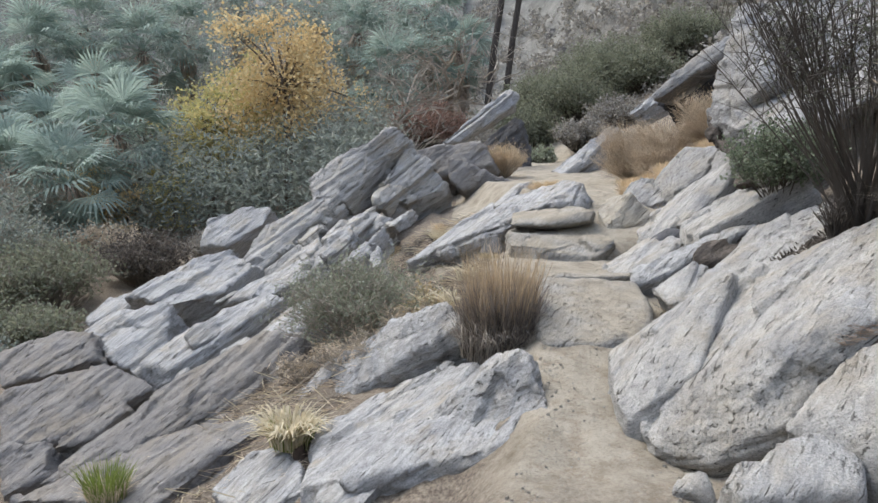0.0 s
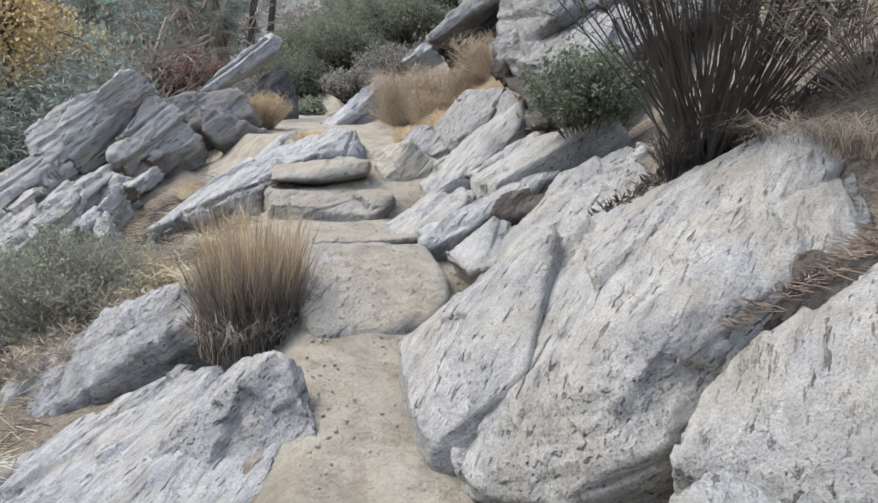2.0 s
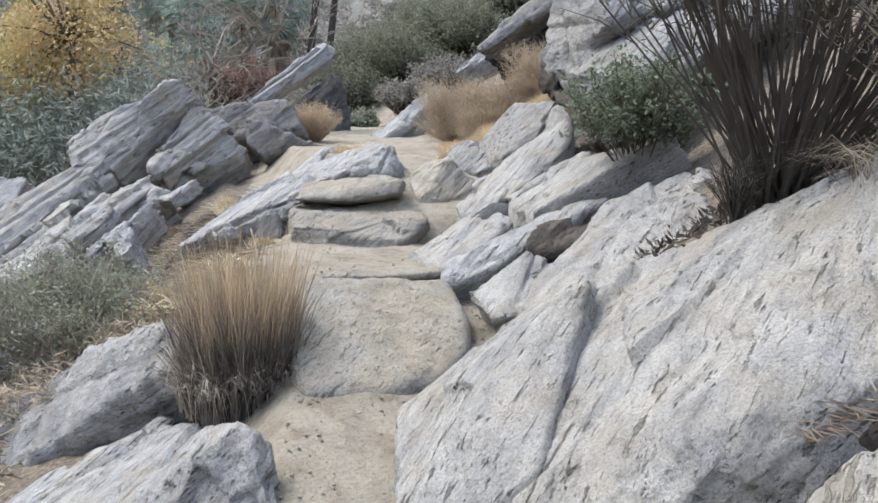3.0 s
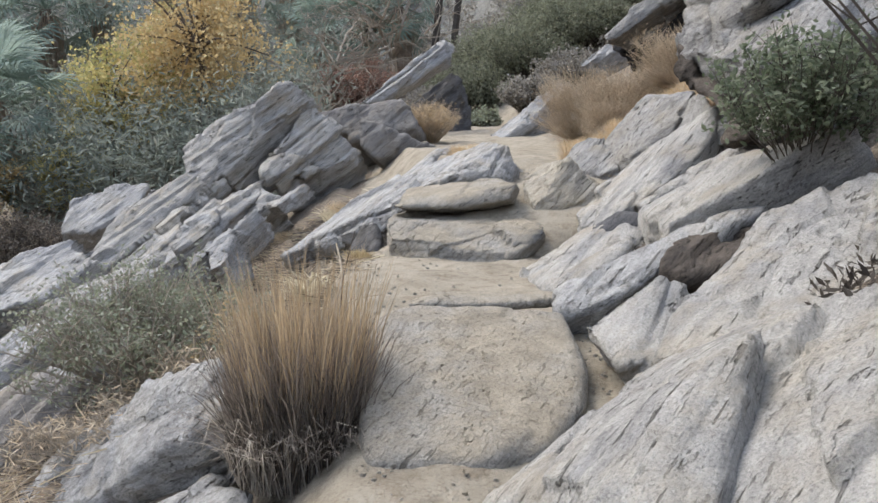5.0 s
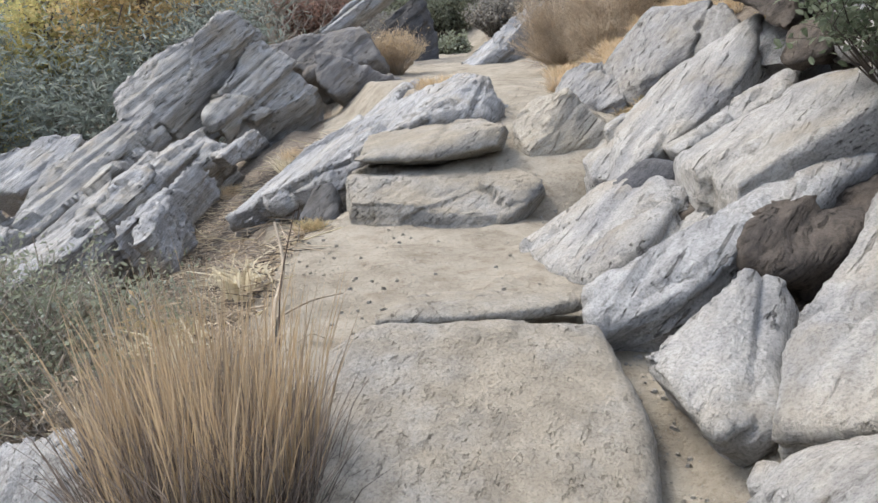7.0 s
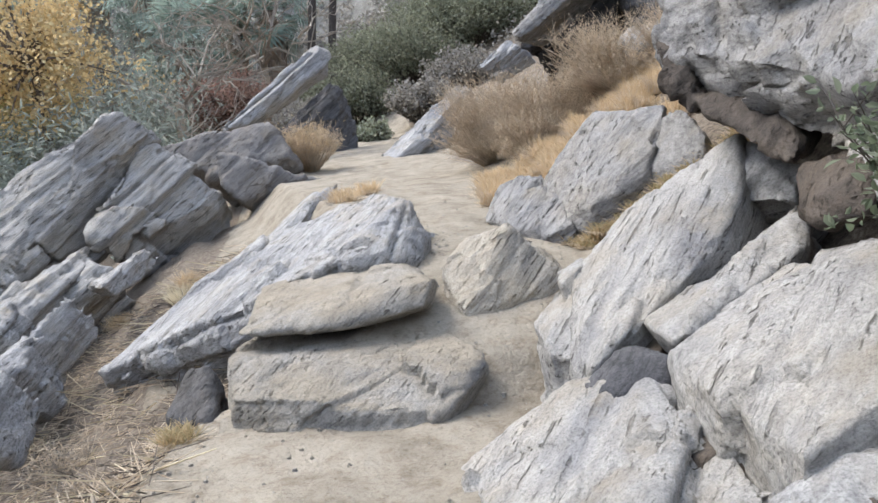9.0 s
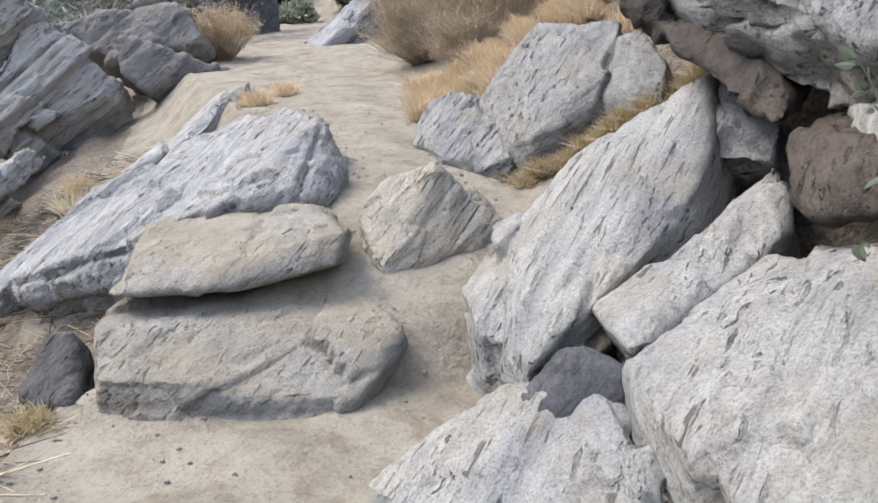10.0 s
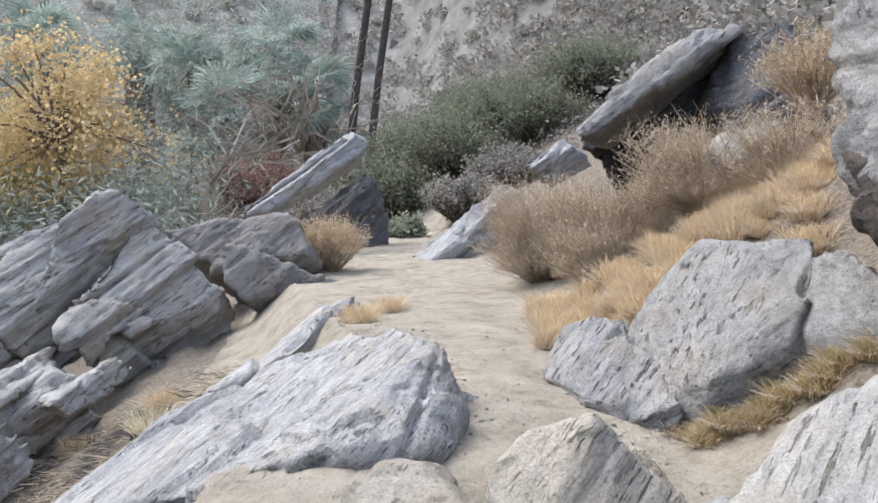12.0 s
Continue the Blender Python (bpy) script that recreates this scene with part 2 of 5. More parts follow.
def vnoise(p, freq, shift=0.0):
    q = np.asarray(p, dtype=float) * freq + shift
    i = np.floor(q).astype(int)
    f = q - i
    f = f * f * (3 - 2 * f)
    total = 0
    for dx in (0, 1):
        for dy in (0, 1):
            for dz in (0, 1):
                w = ((f[:, 0] if dx else 1 - f[:, 0]) * (f[:, 1] if dy else 1 - f[:, 1]) * (f[:, 2] if dz else 1 - f[:, 2]))
                total = total + w * LATTICE[(i[:, 0] + dx) % 32, (i[:, 1] + dy) % 32, (i[:, 2] + dz) % 32]
    return total * 2 - 1


def mesh_from(name, verts, faces, material, smooth=False):
    me = bpy.data.meshes.new(name)
    me.from_pydata([tuple(v) for v in verts], [], faces)
    me.materials.append(material)
    if smooth:
        me.shade_smooth()
    return me


def part(name, me, parent, label=""):
    ob = new(name, me)
    ob.parent = parent
    return tagged(ob, label)


# ---- the ground: one sheet ----
TRAIL_Y = [-60, -6, 0, 2, 2.6, 3.4, 3.9, 5.2, 6.3, 7.35, 7.6, 7.85, 8.4, 9.4, 11, 13, 16, 19, 24, 30]
TRAIL_X = [0.2, 0.2, 0.3, 0.4, 0.35, 0.38, 0.55, 0.6, 0.6, 0.65, 1.0, 1.2, 1.4, 1.5, 1.3, 1.0, 0.7, 0.6, 0.2, -1.5]
TRAIL_Z = [-3.0, -0.25, -0.12, -0.08, 0.03, 0.13, 0.18, 0.36, 0.33, 0.3, 0.5, 0.59, 0.72, 0.82, 0.86, 0.82, 0.8, 0.88, 1.0, 1.4]
TRAIL_W = [1.0, 1.0, 0.8, 0.5, 0.3, 0.3, 0.45, 0.75, 0.95, 1.0, 0.8, 0.7, 0.5, 0.55, 0.8, 1.0, 1.3, 1.4, 1.2, 1.5]


def ground_height(x, y):
    x, y = np.asarray(x, dtype=float), np.asarray(y, dtype=float)
    xc, zc, w = np.interp(y, TRAIL_Y, TRAIL_X), np.interp(y, TRAIL_Y, TRAIL_Z), np.interp(y, TRAIL_Y, TRAIL_W)
    right = np.maximum(0, x - xc - w)
    left = np.maximum(0, xc - w - x)
    soft = lambda d: d * d / (d + 0.25)
    z = zc + (0.72 - 0.22 * np.clip((y - 10) / 4, 0, 1)) * np.minimum(soft(right), 4) + 0.5 * np.maximum(0, soft(right) - 4)
    wash = -3.1 + 0.1 * (np.clip(y, -20, 60) - 8)
    z = np.where(left > 0, np.maximum(z - 0.4 * soft(left) - 0.2 * soft(np.maximum(0, left - 1.2)) - 0.3 * np.clip(left / 0.5, 0, 1), wash), z)
    z = z + 0.55 * np.maximum(0, -26 - x) + 0.62 * np.maximum(0, y - 46) + 0.35 * np.maximum(0, y - 31) * np.clip((x - 2) / 10, 0, 1)
    z = z + 0.3 * np.maximum(0, -25 - y)
    return z


def ground_full(x, y):
    x, y = np.asarray(x, dtype=float), np.asarray(y, dtype=float)
    p = np.stack([x, y, 0 * x], 1)
    off = np.clip(np.abs(x - np.interp(y, TRAIL_Y, TRAIL_X)) - np.interp(y, TRAIL_Y, TRAIL_W), 0, 1)
    far = np.clip((np.hypot(x, y - 8) - 20) / 25, 0, 1)
    z = ground_height(x, y)
    z = z + (0.02 + 0.09 * off) * vnoise(p, 1.1) + (0.018 + 0.03 * off) * vnoise(p, 4.3, 5) + 0.009 * vnoise(p, 11, 9)
    return z + far * (1.6 * vnoise(p, 0.09, 3) + 0.6 * vnoise(p, 0.2, 8)), off, far


def ground_at(x, y):
    return float(ground_full(np.array([x]), np.array([y]))[0][0])


def build_ground():
    def stretch(fine, lo, hi):
        a, step = [fine[-1]], fine[-1] - fine[-2]
        while a[-1] < hi:
            step *= 1.04
            a.append(a[-1] + step)
        b, step = [fine[0]], fine[1] - fine[0]
        while b[-1] > lo:
            step *= 1.04
            b.append(b[-1] - step)
        return np.array(b[:0:-1] + list(fine) + a[1:])
    xs = stretch(np.arange(-5, 4.5, 0.05), -320, 320)
    ys = stretch(np.arange(-1.5, 15, 0.05), -200, 420)
    gx, gy = np.meshgrid(xs, ys)
    p = np.stack([gx.ravel(), gy.ravel(), 0 * gx.ravel()], 1)
    z, off, far = ground_full(p[:, 0], p[:, 1])
    p[:, 2] = z
    nx, ny = len(xs), len(ys)
    i = np.arange(nx * ny).reshape(ny, nx)
    quads = np.stack([i[:-1, :-1], i[:-1, 1:], i[1:, 1:], i[1:, :-1]], -1).reshape(-1, 4)
    me = bpy.data.meshes.new("ground")
    me.from_pydata(p.tolist(), [], quads.tolist())
    me.materials.append(GROUND)
    me.shade_smooth()
    litter = np.clip(0.25 + off * 0.9 + 0.3 * vnoise(p, 0.8, 4), 0, 1)
    # bare sand where the path opens out
    litter = np.where((p[:, 1] > 9.5) & (p[:, 0] > -1.2) & (p[:, 0] < 2), litter * 0.45, litter)
    me.attributes.new("litter", "FLOAT", "POINT").data.foreach_set("value", litter)
    me.attributes.new("hill", "FLOAT", "POINT").data.foreach_set("value", far)
    tagged(new("ground", me), "pale sandy trail and littered canyon slopes", "ground", kind="structure")


build_ground()

# ---- rocks ----
def chips(p, stretch, lift, tilt, seed):
    """Splits space into uneven cells; gives each place its cell's tilted offset, its distance from the cell's edge, and a number for that edge."""
    q = p * np.array(stretch)
    cell = np.floor(q).astype(np.int64)
    n = len(q)
    first, second = np.full(n, 9.0), np.full(n, 9.0)
    best, key = np.zeros((n, 3)), np.zeros(n, dtype=np.int64)
    rows = np.random.RandomState(int(seed * 100) % 9973).rand(4096, 7)
    for dx in (-1, 0, 1):
        for dy in (-1, 0, 1):
            for dz in (-1, 0, 1):
                c = cell + (dx, dy, dz)
                h = (c[:, 0] * 73856093 ^ c[:, 1] * 19349663 ^ c[:, 2] * 83492791) & 4095
                at = c + rows[h, :3]
                far = np.sqrt(((q - at) ** 2).sum(1))
                near = far < first
                second = np.where(near, first, np.minimum(second, far))
                best[near], key[near] = at[near], h[near]
                first = np.where(near, far, first)
    off = (q - best) / np.array(stretch)
    r = rows[key]
    rise = lift * (r[:, 3] - 0.5) + np.clip((off * (r[:, 4:7] - 0.5)).sum(1) * 2 * tilt, -0.05, 0.05)
    return rise, second - first, r[:, 0]


def rock(name, label, hulls, voxel=0.03, material=None, rough=1.0, layers=1.0, flakes=1.0, soften=1, scale=1.0, lie=None, root=0.0, terrace=None, category="rock", group=""):
    """A boulder from one or more corner outlines, each with the way and depth to which its mass goes back, fused, worn round and split along the rock's layers."""
    bm = bmesh.new()
    for corners, push in hulls:
        push = Vector(push)
        vs = [bm.verts.new(c) for c in corners] + [bm.verts.new(Vector(c) + push) for c in corners]
        if root:
            vs += [bm.verts.new((c[0], c[1], c[2] - root)) for c in corners]
        out = bmesh.ops.convex_hull(bm, input=vs, use_existing_faces=False)
        bmesh.ops.delete(bm, geom=list({g for g in out["geom_interior"] + out["geom_unused"] if isinstance(g, bmesh.types.BMVert)}), context="VERTS")
    rough_mesh = bpy.data.meshes.new(name)
    bm.to_mesh(rough_mesh)
    bm.free()
    temp = new("temp", rough_mesh)
    mod = temp.modifiers.new("remesh", "REMESH")
    mod.mode, mod.voxel_size = "VOXEL", voxel * 1.1
    me = bpy.data.meshes.new_from_object(temp.evaluated_get(bpy.context.evaluated_depsgraph_get()))
    bpy.data.objects.remove(temp)
    n = len(me.vertices)
    co = np.empty(n * 3)
    me.vertices.foreach_get("co", co)
    co = co.reshape(-1, 3)
    ed = np.empty(len(me.edges) * 2, dtype=int)
    me.edges.foreach_get("vertices", ed)
    ed = ed.reshape(-1, 2)
    deg = np.bincount(ed.ravel(), minlength=n)[:, None]
    for _ in range(soften):
        acc = np.zeros_like(co)
        for k in range(3):
            acc[:, k] = np.bincount(ed[:, 0], co[ed[:, 1], k], n) + np.bincount(ed[:, 1], co[ed[:, 0], k], n)
        co = 0.4 * co + 0.6 * acc / np.maximum(deg, 1)
    me.vertices.foreach_set("co", co.ravel())
    me.update()
    nor = np.empty(n * 3)
    me.vertices.foreach_get("normal", nor)
    nor = nor.reshape(-1, 3)
    seed = (sum(ord(c) for c in label) % 17) + 0.37 * len(hulls[0][0])
    co, voxel = co / scale, voxel / scale
    d = 0.35 * voxel * soften + rough * (0.018 * vnoise(co, 1.7, seed) + 0.006 * vnoise(co, 4.1, seed) + 0.003 * vnoise(co, 11, seed) + 0.002 * vnoise(co, 26, seed))
    layer = LAYER if lie is None else np.array(lie) / np.linalg.norm(lie)
    along = ALONG - layer * (ALONG @ layer)
    along /= np.linalg.norm(along)
    across = np.cross(layer, along)
    # layers: plates of uneven reach with grooves between
    for thick, reach, cut in ((0.17, 0.034, 0.035), (0.055, 0.009, 0.011)):
        s = (co @ layer + 0.04 * vnoise(co, 0.9, seed + 3) + 0.008 * vnoise(co, 3.5, seed + 5)) / thick
        k = np.floor(s)
        f = s - k
        table = np.random.RandomState(int(seed * 10) % 1000).rand(997)
        here, after = table[k.astype(int) % 997], table[(k.astype(int) + 1) % 997]
        blend = np.clip((f - 0.86) / 0.14, 0, 1)
        flat = 1 - np.abs(nor @ layer) ** 3
        d = d + layers * (0.35 + 0.65 * flat) * (reach * ((here * (1 - blend) + after * blend) - 0.5) - cut * table[(k.astype(int) * 7) % 997] * np.exp(-((f - 0.93) / 0.06) ** 2))
    # flat chips and facets, longer along the layers, some parted by cracks
    frame3 = np.stack([co @ along, co @ across, co @ layer], 1)
    wob = np.stack([vnoise(co, 3.1, seed + 11), vnoise(co, 3.1, seed + 12), vnoise(co, 3.1, seed + 13)], 1)
    fine = np.stack([vnoise(co, 13, seed + 14), vnoise(co, 13, seed + 15), vnoise(co, 13, seed + 16)], 1)
    for stretch, lift, tilt, crack, share in (((0.8, 2.4, 3.0), 0.014, 0.07, 0.012, 0.2), ((2.2, 7.5, 9.0), 0.006, 0.06, 0.006, 0.12)):
        rise, edge, pick = chips(frame3 + 0.03 * wob + 0.008 * fine, stretch, lift, tilt, seed)
        d = d + flakes * rise
        d = d - min(1.0, flakes) * crack * np.exp(-(edge / 0.04) ** 2) * (pick < share)
    d = d + 0.0022 * vnoise(co, 38, seed) - 0.006 * np.maximum(0, vnoise(co, 17, seed + 6) - 0.35)
    # short flakes lifted off along the layers
    d = d - 0.012 * min(1.0, flakes) * np.clip((vnoise(frame3 * (2.2, 9.0, 16.0), 1.0, seed + 21) - 0.3) / 0.25, 0, 1)
    co = co + nor * d[:, None]
    # stepped sheets: the face settles on one layer after another
    hold = min(0.6, 0.42 * layers) if terrace is None else terrace
    where = np.clip(0.45 + 1.1 * vnoise(co, 1.4, seed + 29), 0, 1)
    for thick, much in ((0.12, 1.0), (0.04, 0.6)):
        s = (co @ layer + 0.07 * vnoise(co, 0.7, seed + 31) + 0.03 * vnoise(co, 2.3, seed + 33) + 0.012 * vnoise(co, 7.0, seed + 35)) / thick
        s = s + 0.45 * np.sin(s * 1.7 + seed) * np.sin(s * 0.61)
        f = s - np.floor(s)
        step = np.clip((f - 0.3) / 0.4, 0, 1)
        co = co + layer * ((step * step * (3 - 2 * step) - f) * thick * hold * much * where)[:, None]
    co = co * scale
    base = Vector((float(co[:, 0].mean()), float(co[:, 1].mean()), float(co[:, 2].min())))
    me.vertices.foreach_set("co", (co - np.array(base)).ravel())
    me.materials.clear()
    me.materials.append(material or ROCK)
    me.shade_smooth()
    me.update()
    ob = new(name, me)
    ob.location = base
    return tagged(ob, label, category, group)

# beside the first stretch of trail
rock("boulder", "wide pale gneiss slab sloping up from the trail", [([(1.56, 3.59, 0.74), (1.15, 3.19, 0.56), (0.98, 2.7, 0.44), (0.92, 2.4, 0.38), (1.4, 1.9, 0.72), (1.78, 2.14, 0.97), (2.35, 2.65, 1.34), (2.16, 1.86, 0.95), (2.56, 2.58, 1.26), (2.5, 3.03, 1.37), (1.95, 3.06, 1.05), (1.65, 3.4, 0.84), (0.62, 2.3, 0.06), (0.63, 2.1, -0.01), (0.89, 1.87, 0.02), (1.18, 1.75, 0.13), (1.25, 1.7, 0.3)], (0.35, 0.15, -0.5))], 0.016, ROCK_PALE, rough=0.5, layers=0.5, flakes=1.0, terrace=0.3, soften=2)
rock("boulder", "pale stone plate lapping the trail edge", [([(0.56, 3.34, 0.23), (0.5, 2.6, 0.14), (0.54, 2.35, 0.08), (0.92, 2.3, 0.38), (0.85, 2.48, 0.42), (0.85, 2.64, 0.48), (0.9, 2.8, 0.58), (1.1, 2.98, 0.73), (1.33, 3.12, 0.84), (1.61, 3.7, 0.75), (1.23, 3.9, 0.51)], (0.14, -0.06, -0.4))], 0.018, ROCK_PALE, rough=0.5, layers=0.4, flakes=0.5, root=0.3, soften=1, terrace=0.1)
rock("boulder", "rounded pale boulder beside the trail", [([(1.16, 1.48, 0.35), (1.41, 1.7, 0.52), (1.58, 1.65, 0.69), (1.86, 1.3, 0.85), (1.42, 1.1, 0.26), (1.62, 0.9, 0.33)] + [(2.6, 1.6, 1.25), (2.4, 0.3, 0.8)], (0.2, 0.1, -0.6))], 0.025, ROCK_PALE, rough=0.5, layers=0.4, flakes=0.7, soften=3, terrace=0.1)
rock("boulder", "small rounded boulder at the trail foot", [([(0.8, 1.05, 0.28), (1.01, 1.2, 0.36), (1.25, 1.32, 0.41), (1.36, 1.15, 0.34), (1.29, 0.95, 0.27), (0.82, 0.95, 0.23)], (0.05, 0.05, -0.5))], 0.022, ROCK_PALE, rough=0.5, layers=0.4, flakes=0.7)
rock("boulder", "long grey slab dipping towards the trail", [([(1.27, 4.09, 0.45), (1.44, 4.41, 0.61), (2.01, 4.93, 0.95), (2.57, 5.04, 1.18), (2.57, 4.41, 1.1), (2.27, 3.88, 0.91), (1.75, 3.77, 0.72), (1.45, 3.88, 0.57)], (0.2, 0.1, -0.45))], 0.022, ROCK_PALE, rough=0.7, layers=0.8)
rock("boulder", "angular three-sided stone at the slope foot", [([(1.06, 4.6, 0.48), (1.48, 4.8, 0.66), (1.58, 4.8, 0.63), (1.61, 4.7, 0.55), (1.34, 4.2, 0.41), (1.15, 4.17, 0.42)], (0.15, 0.15, -0.3))], 0.018, ROCK_PALE, rough=0.7, layers=0.8)
rock("boulder", "low humped pale rock at the trail edge", [([(0.9, 6.66, 0.33), (1.03, 6.69, 0.4), (1.23, 6.73, 0.5), (1.39, 6.65, 0.6), (1.58, 6.45, 0.73), (1.64, 6.35, 0.72), (1.61, 6.0, 0.68), (1.38, 5.67, 0.57), (1.27, 5.69, 0.46), (1.16, 5.72, 0.37), (0.99, 6.04, 0.34)], (0.15, 0.15, -0.5)), ([(1.61, 6.05, 0.64), (1.68, 5.88, 0.68), (1.67, 5.54, 0.66), (1.55, 5.5, 0.6), (1.36, 5.61, 0.42), (1.25, 5.7, 0.36), (1.41, 5.82, 0.46)], (0.1, 0.1, -0.4))], 0.018, ROCK_PALE, rough=0.5, layers=0.4, root=0.4)
rock("boulder", "thin grey slab with a dark underside", [([(0.97, 4.94, 0.43), (1.0, 5.1, 0.51), (1.68, 5.31, 0.84), (1.98, 5.62, 0.85), (2.15, 5.31, 0.94), (1.53, 4.99, 0.7), (1.2, 4.89, 0.52)], (0.2, 0.2, -0.35))], 0.022, ROCK, layers=1.0)
rock("boulder", "flat worn stone step in the trail", [([(0.14, 3.75, 0.18), (0.06, 4.2, 0.28), (0.07, 4.75, 0.45), (0.19, 5.0, 0.46), (1.0, 4.95, 0.44), (1.03, 4.4, 0.34), (0.98, 4.1, 0.27), (0.83, 3.85, 0.2), (0.53, 3.72, 0.18)], (0, 0, -0.3))], 0.022, ROCK_DUSTY, layers=0.2, rough=0.5, flakes=0.2, soften=5, terrace=0.1)
# right bank
rock("boulder", "coarse pale slab above the mossy crevice", [([(1.72, 6.42, 0.79), (2.26, 6.63, 1.05), (2.21, 6.0, 1.17), (1.84, 5.37, 0.97), (1.63, 5.37, 0.84), (1.66, 5.69, 0.8), (1.68, 6.21, 0.78)] + [(2.6, 5.3, 1.4)], (0.3, 0.1, -0.5))], 0.022, ROCK_PALE, rough=0.5, layers=0.4, flakes=0.7, terrace=0.2, root=0.35)
rock("boulder", "narrow sloping slab between two boulders", [([(1.75, 6.91, 0.78), (2.66, 7.22, 1.2), (2.39, 6.7, 1.08), (2.22, 6.59, 1.02), (1.72, 6.43, 0.82)], (0.25, 0.2, -0.4))], 0.022, ROCK_PALE, rough=0.7, layers=0.5)
rock("boulder", "large oval pale boulder leaning on the bank", [([(1.46, 6.99, 0.55), (1.69, 7.72, 0.84), (2.06, 7.91, 1.12), (2.59, 7.67, 1.5), (2.4, 7.3, 1.21), (2.22, 7.09, 1.04), (1.76, 6.88, 0.78), (1.5, 6.78, 0.63)], (0.35, 0.2, -0.4))], 0.022, ROCK_PALE, rough=0.4, layers=0.3, flakes=0.6, root=0.4, terrace=0.2)
rock("boulder", "cracked flank stone of the oval boulder", [([(1.41, 7.6, 0.63), (1.61, 7.92, 0.73), (1.77, 7.81, 0.9), (1.5, 7.08, 0.59), (1.42, 7.18, 0.59)], (0.2, 0.1, -0.3))], 0.022, ROCK_PALE, rough=0.7, layers=0.5, root=0.4)
rock("boulder", "blocky grey stone under the cliff", [([(2.58, 7.71, 1.47), (2.73, 7.29, 1.38), (2.65, 7.19, 1.18), (2.43, 7.4, 1.18)], (0.4, 0.4, -0.4))], 0.025, ROCK, layers=0.6)
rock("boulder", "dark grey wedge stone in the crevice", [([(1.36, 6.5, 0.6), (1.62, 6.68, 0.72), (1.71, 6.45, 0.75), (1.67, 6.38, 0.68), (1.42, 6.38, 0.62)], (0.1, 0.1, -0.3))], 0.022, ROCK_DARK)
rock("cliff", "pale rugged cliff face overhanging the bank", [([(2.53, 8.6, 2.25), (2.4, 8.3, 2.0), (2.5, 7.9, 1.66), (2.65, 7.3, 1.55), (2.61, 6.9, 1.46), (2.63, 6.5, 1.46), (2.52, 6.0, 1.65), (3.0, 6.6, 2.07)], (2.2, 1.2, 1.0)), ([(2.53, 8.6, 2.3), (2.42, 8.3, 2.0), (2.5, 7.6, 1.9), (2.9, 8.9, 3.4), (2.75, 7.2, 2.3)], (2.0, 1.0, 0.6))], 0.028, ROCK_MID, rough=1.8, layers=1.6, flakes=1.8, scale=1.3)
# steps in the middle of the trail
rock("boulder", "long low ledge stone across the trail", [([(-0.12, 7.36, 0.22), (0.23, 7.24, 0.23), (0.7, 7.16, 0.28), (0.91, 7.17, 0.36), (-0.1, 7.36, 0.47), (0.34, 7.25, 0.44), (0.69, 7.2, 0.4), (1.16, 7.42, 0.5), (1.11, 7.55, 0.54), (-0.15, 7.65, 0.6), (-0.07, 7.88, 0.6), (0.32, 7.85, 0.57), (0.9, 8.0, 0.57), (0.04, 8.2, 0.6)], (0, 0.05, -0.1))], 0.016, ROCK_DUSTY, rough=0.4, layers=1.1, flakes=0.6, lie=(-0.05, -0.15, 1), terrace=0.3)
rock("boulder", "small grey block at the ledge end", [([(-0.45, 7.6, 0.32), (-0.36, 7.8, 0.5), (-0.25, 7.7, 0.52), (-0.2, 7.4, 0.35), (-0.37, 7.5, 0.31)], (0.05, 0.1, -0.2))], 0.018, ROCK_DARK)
rock("boulder", "thick tan slab tilted on the ledge", [([(-0.09, 7.75, 0.67), (-0.06, 8.6, 0.73), (0.42, 8.7, 0.83), (0.85, 8.3, 0.84), (0.95, 7.85, 0.84), (0.89, 7.75, 0.73), (0.4, 7.7, 0.66), (0.29, 7.7, 0.66)], (0.05, 0.2, -0.06))], 0.018, ROCK_DUSTY, rough=0.5, layers=1.0, flakes=0.4, lie=(-0.12, -0.2, 1), terrace=0.2)
rock("boulder", "pointed tan stone standing in the sand", [([(1.44, 8.25, 1.07), (1.04, 8.2, 0.83), (1.2, 8.3, 0.97), (1.12, 7.86, 0.63), (1.38, 7.96, 0.65), (1.56, 8.35, 0.95), (1.76, 8.5, 0.75), (1.78, 8.17, 0.72), (1.28, 8.7, 0.83)], (0.05, 0.2, -0.3))], 0.015, ROCK_SAND, rough=0.7, layers=0.3, flakes=0.6, root=0.4)
rock("boulder", "grey layered rock with a steep broken end", [([(0.97, 9.4, 1.13), (1.12, 9.34, 0.86), (0.9, 8.6, 0.83), (0.73, 8.4, 0.83), (0.51, 8.4, 0.88), (0.14, 8.5, 0.78), (-0.35, 9.0, 0.26), (-1.66, 10.4, -0.23), (-0.83, 10.7, 0.38), (-0.3, 10.8, 0.55), (0.45, 10.56, 1.0), (0.78, 9.8, 1.08)], (0.1, 0.3, -0.5))], 0.022, ROCK, layers=1.6, flakes=1.2)
rock("boulder", "thin layered slabs among dry grass", [([(-0.68, 11.3, 0.4), (-0.23, 11.8, 0.67), (0.39, 12.8, 0.98), (0.34, 12.5, 0.84), (-0.02, 11.6, 0.69), (-0.5, 11.0, 0.52)], (0.1, 0.2, -0.3))], 0.025, ROCK, layers=1.5)
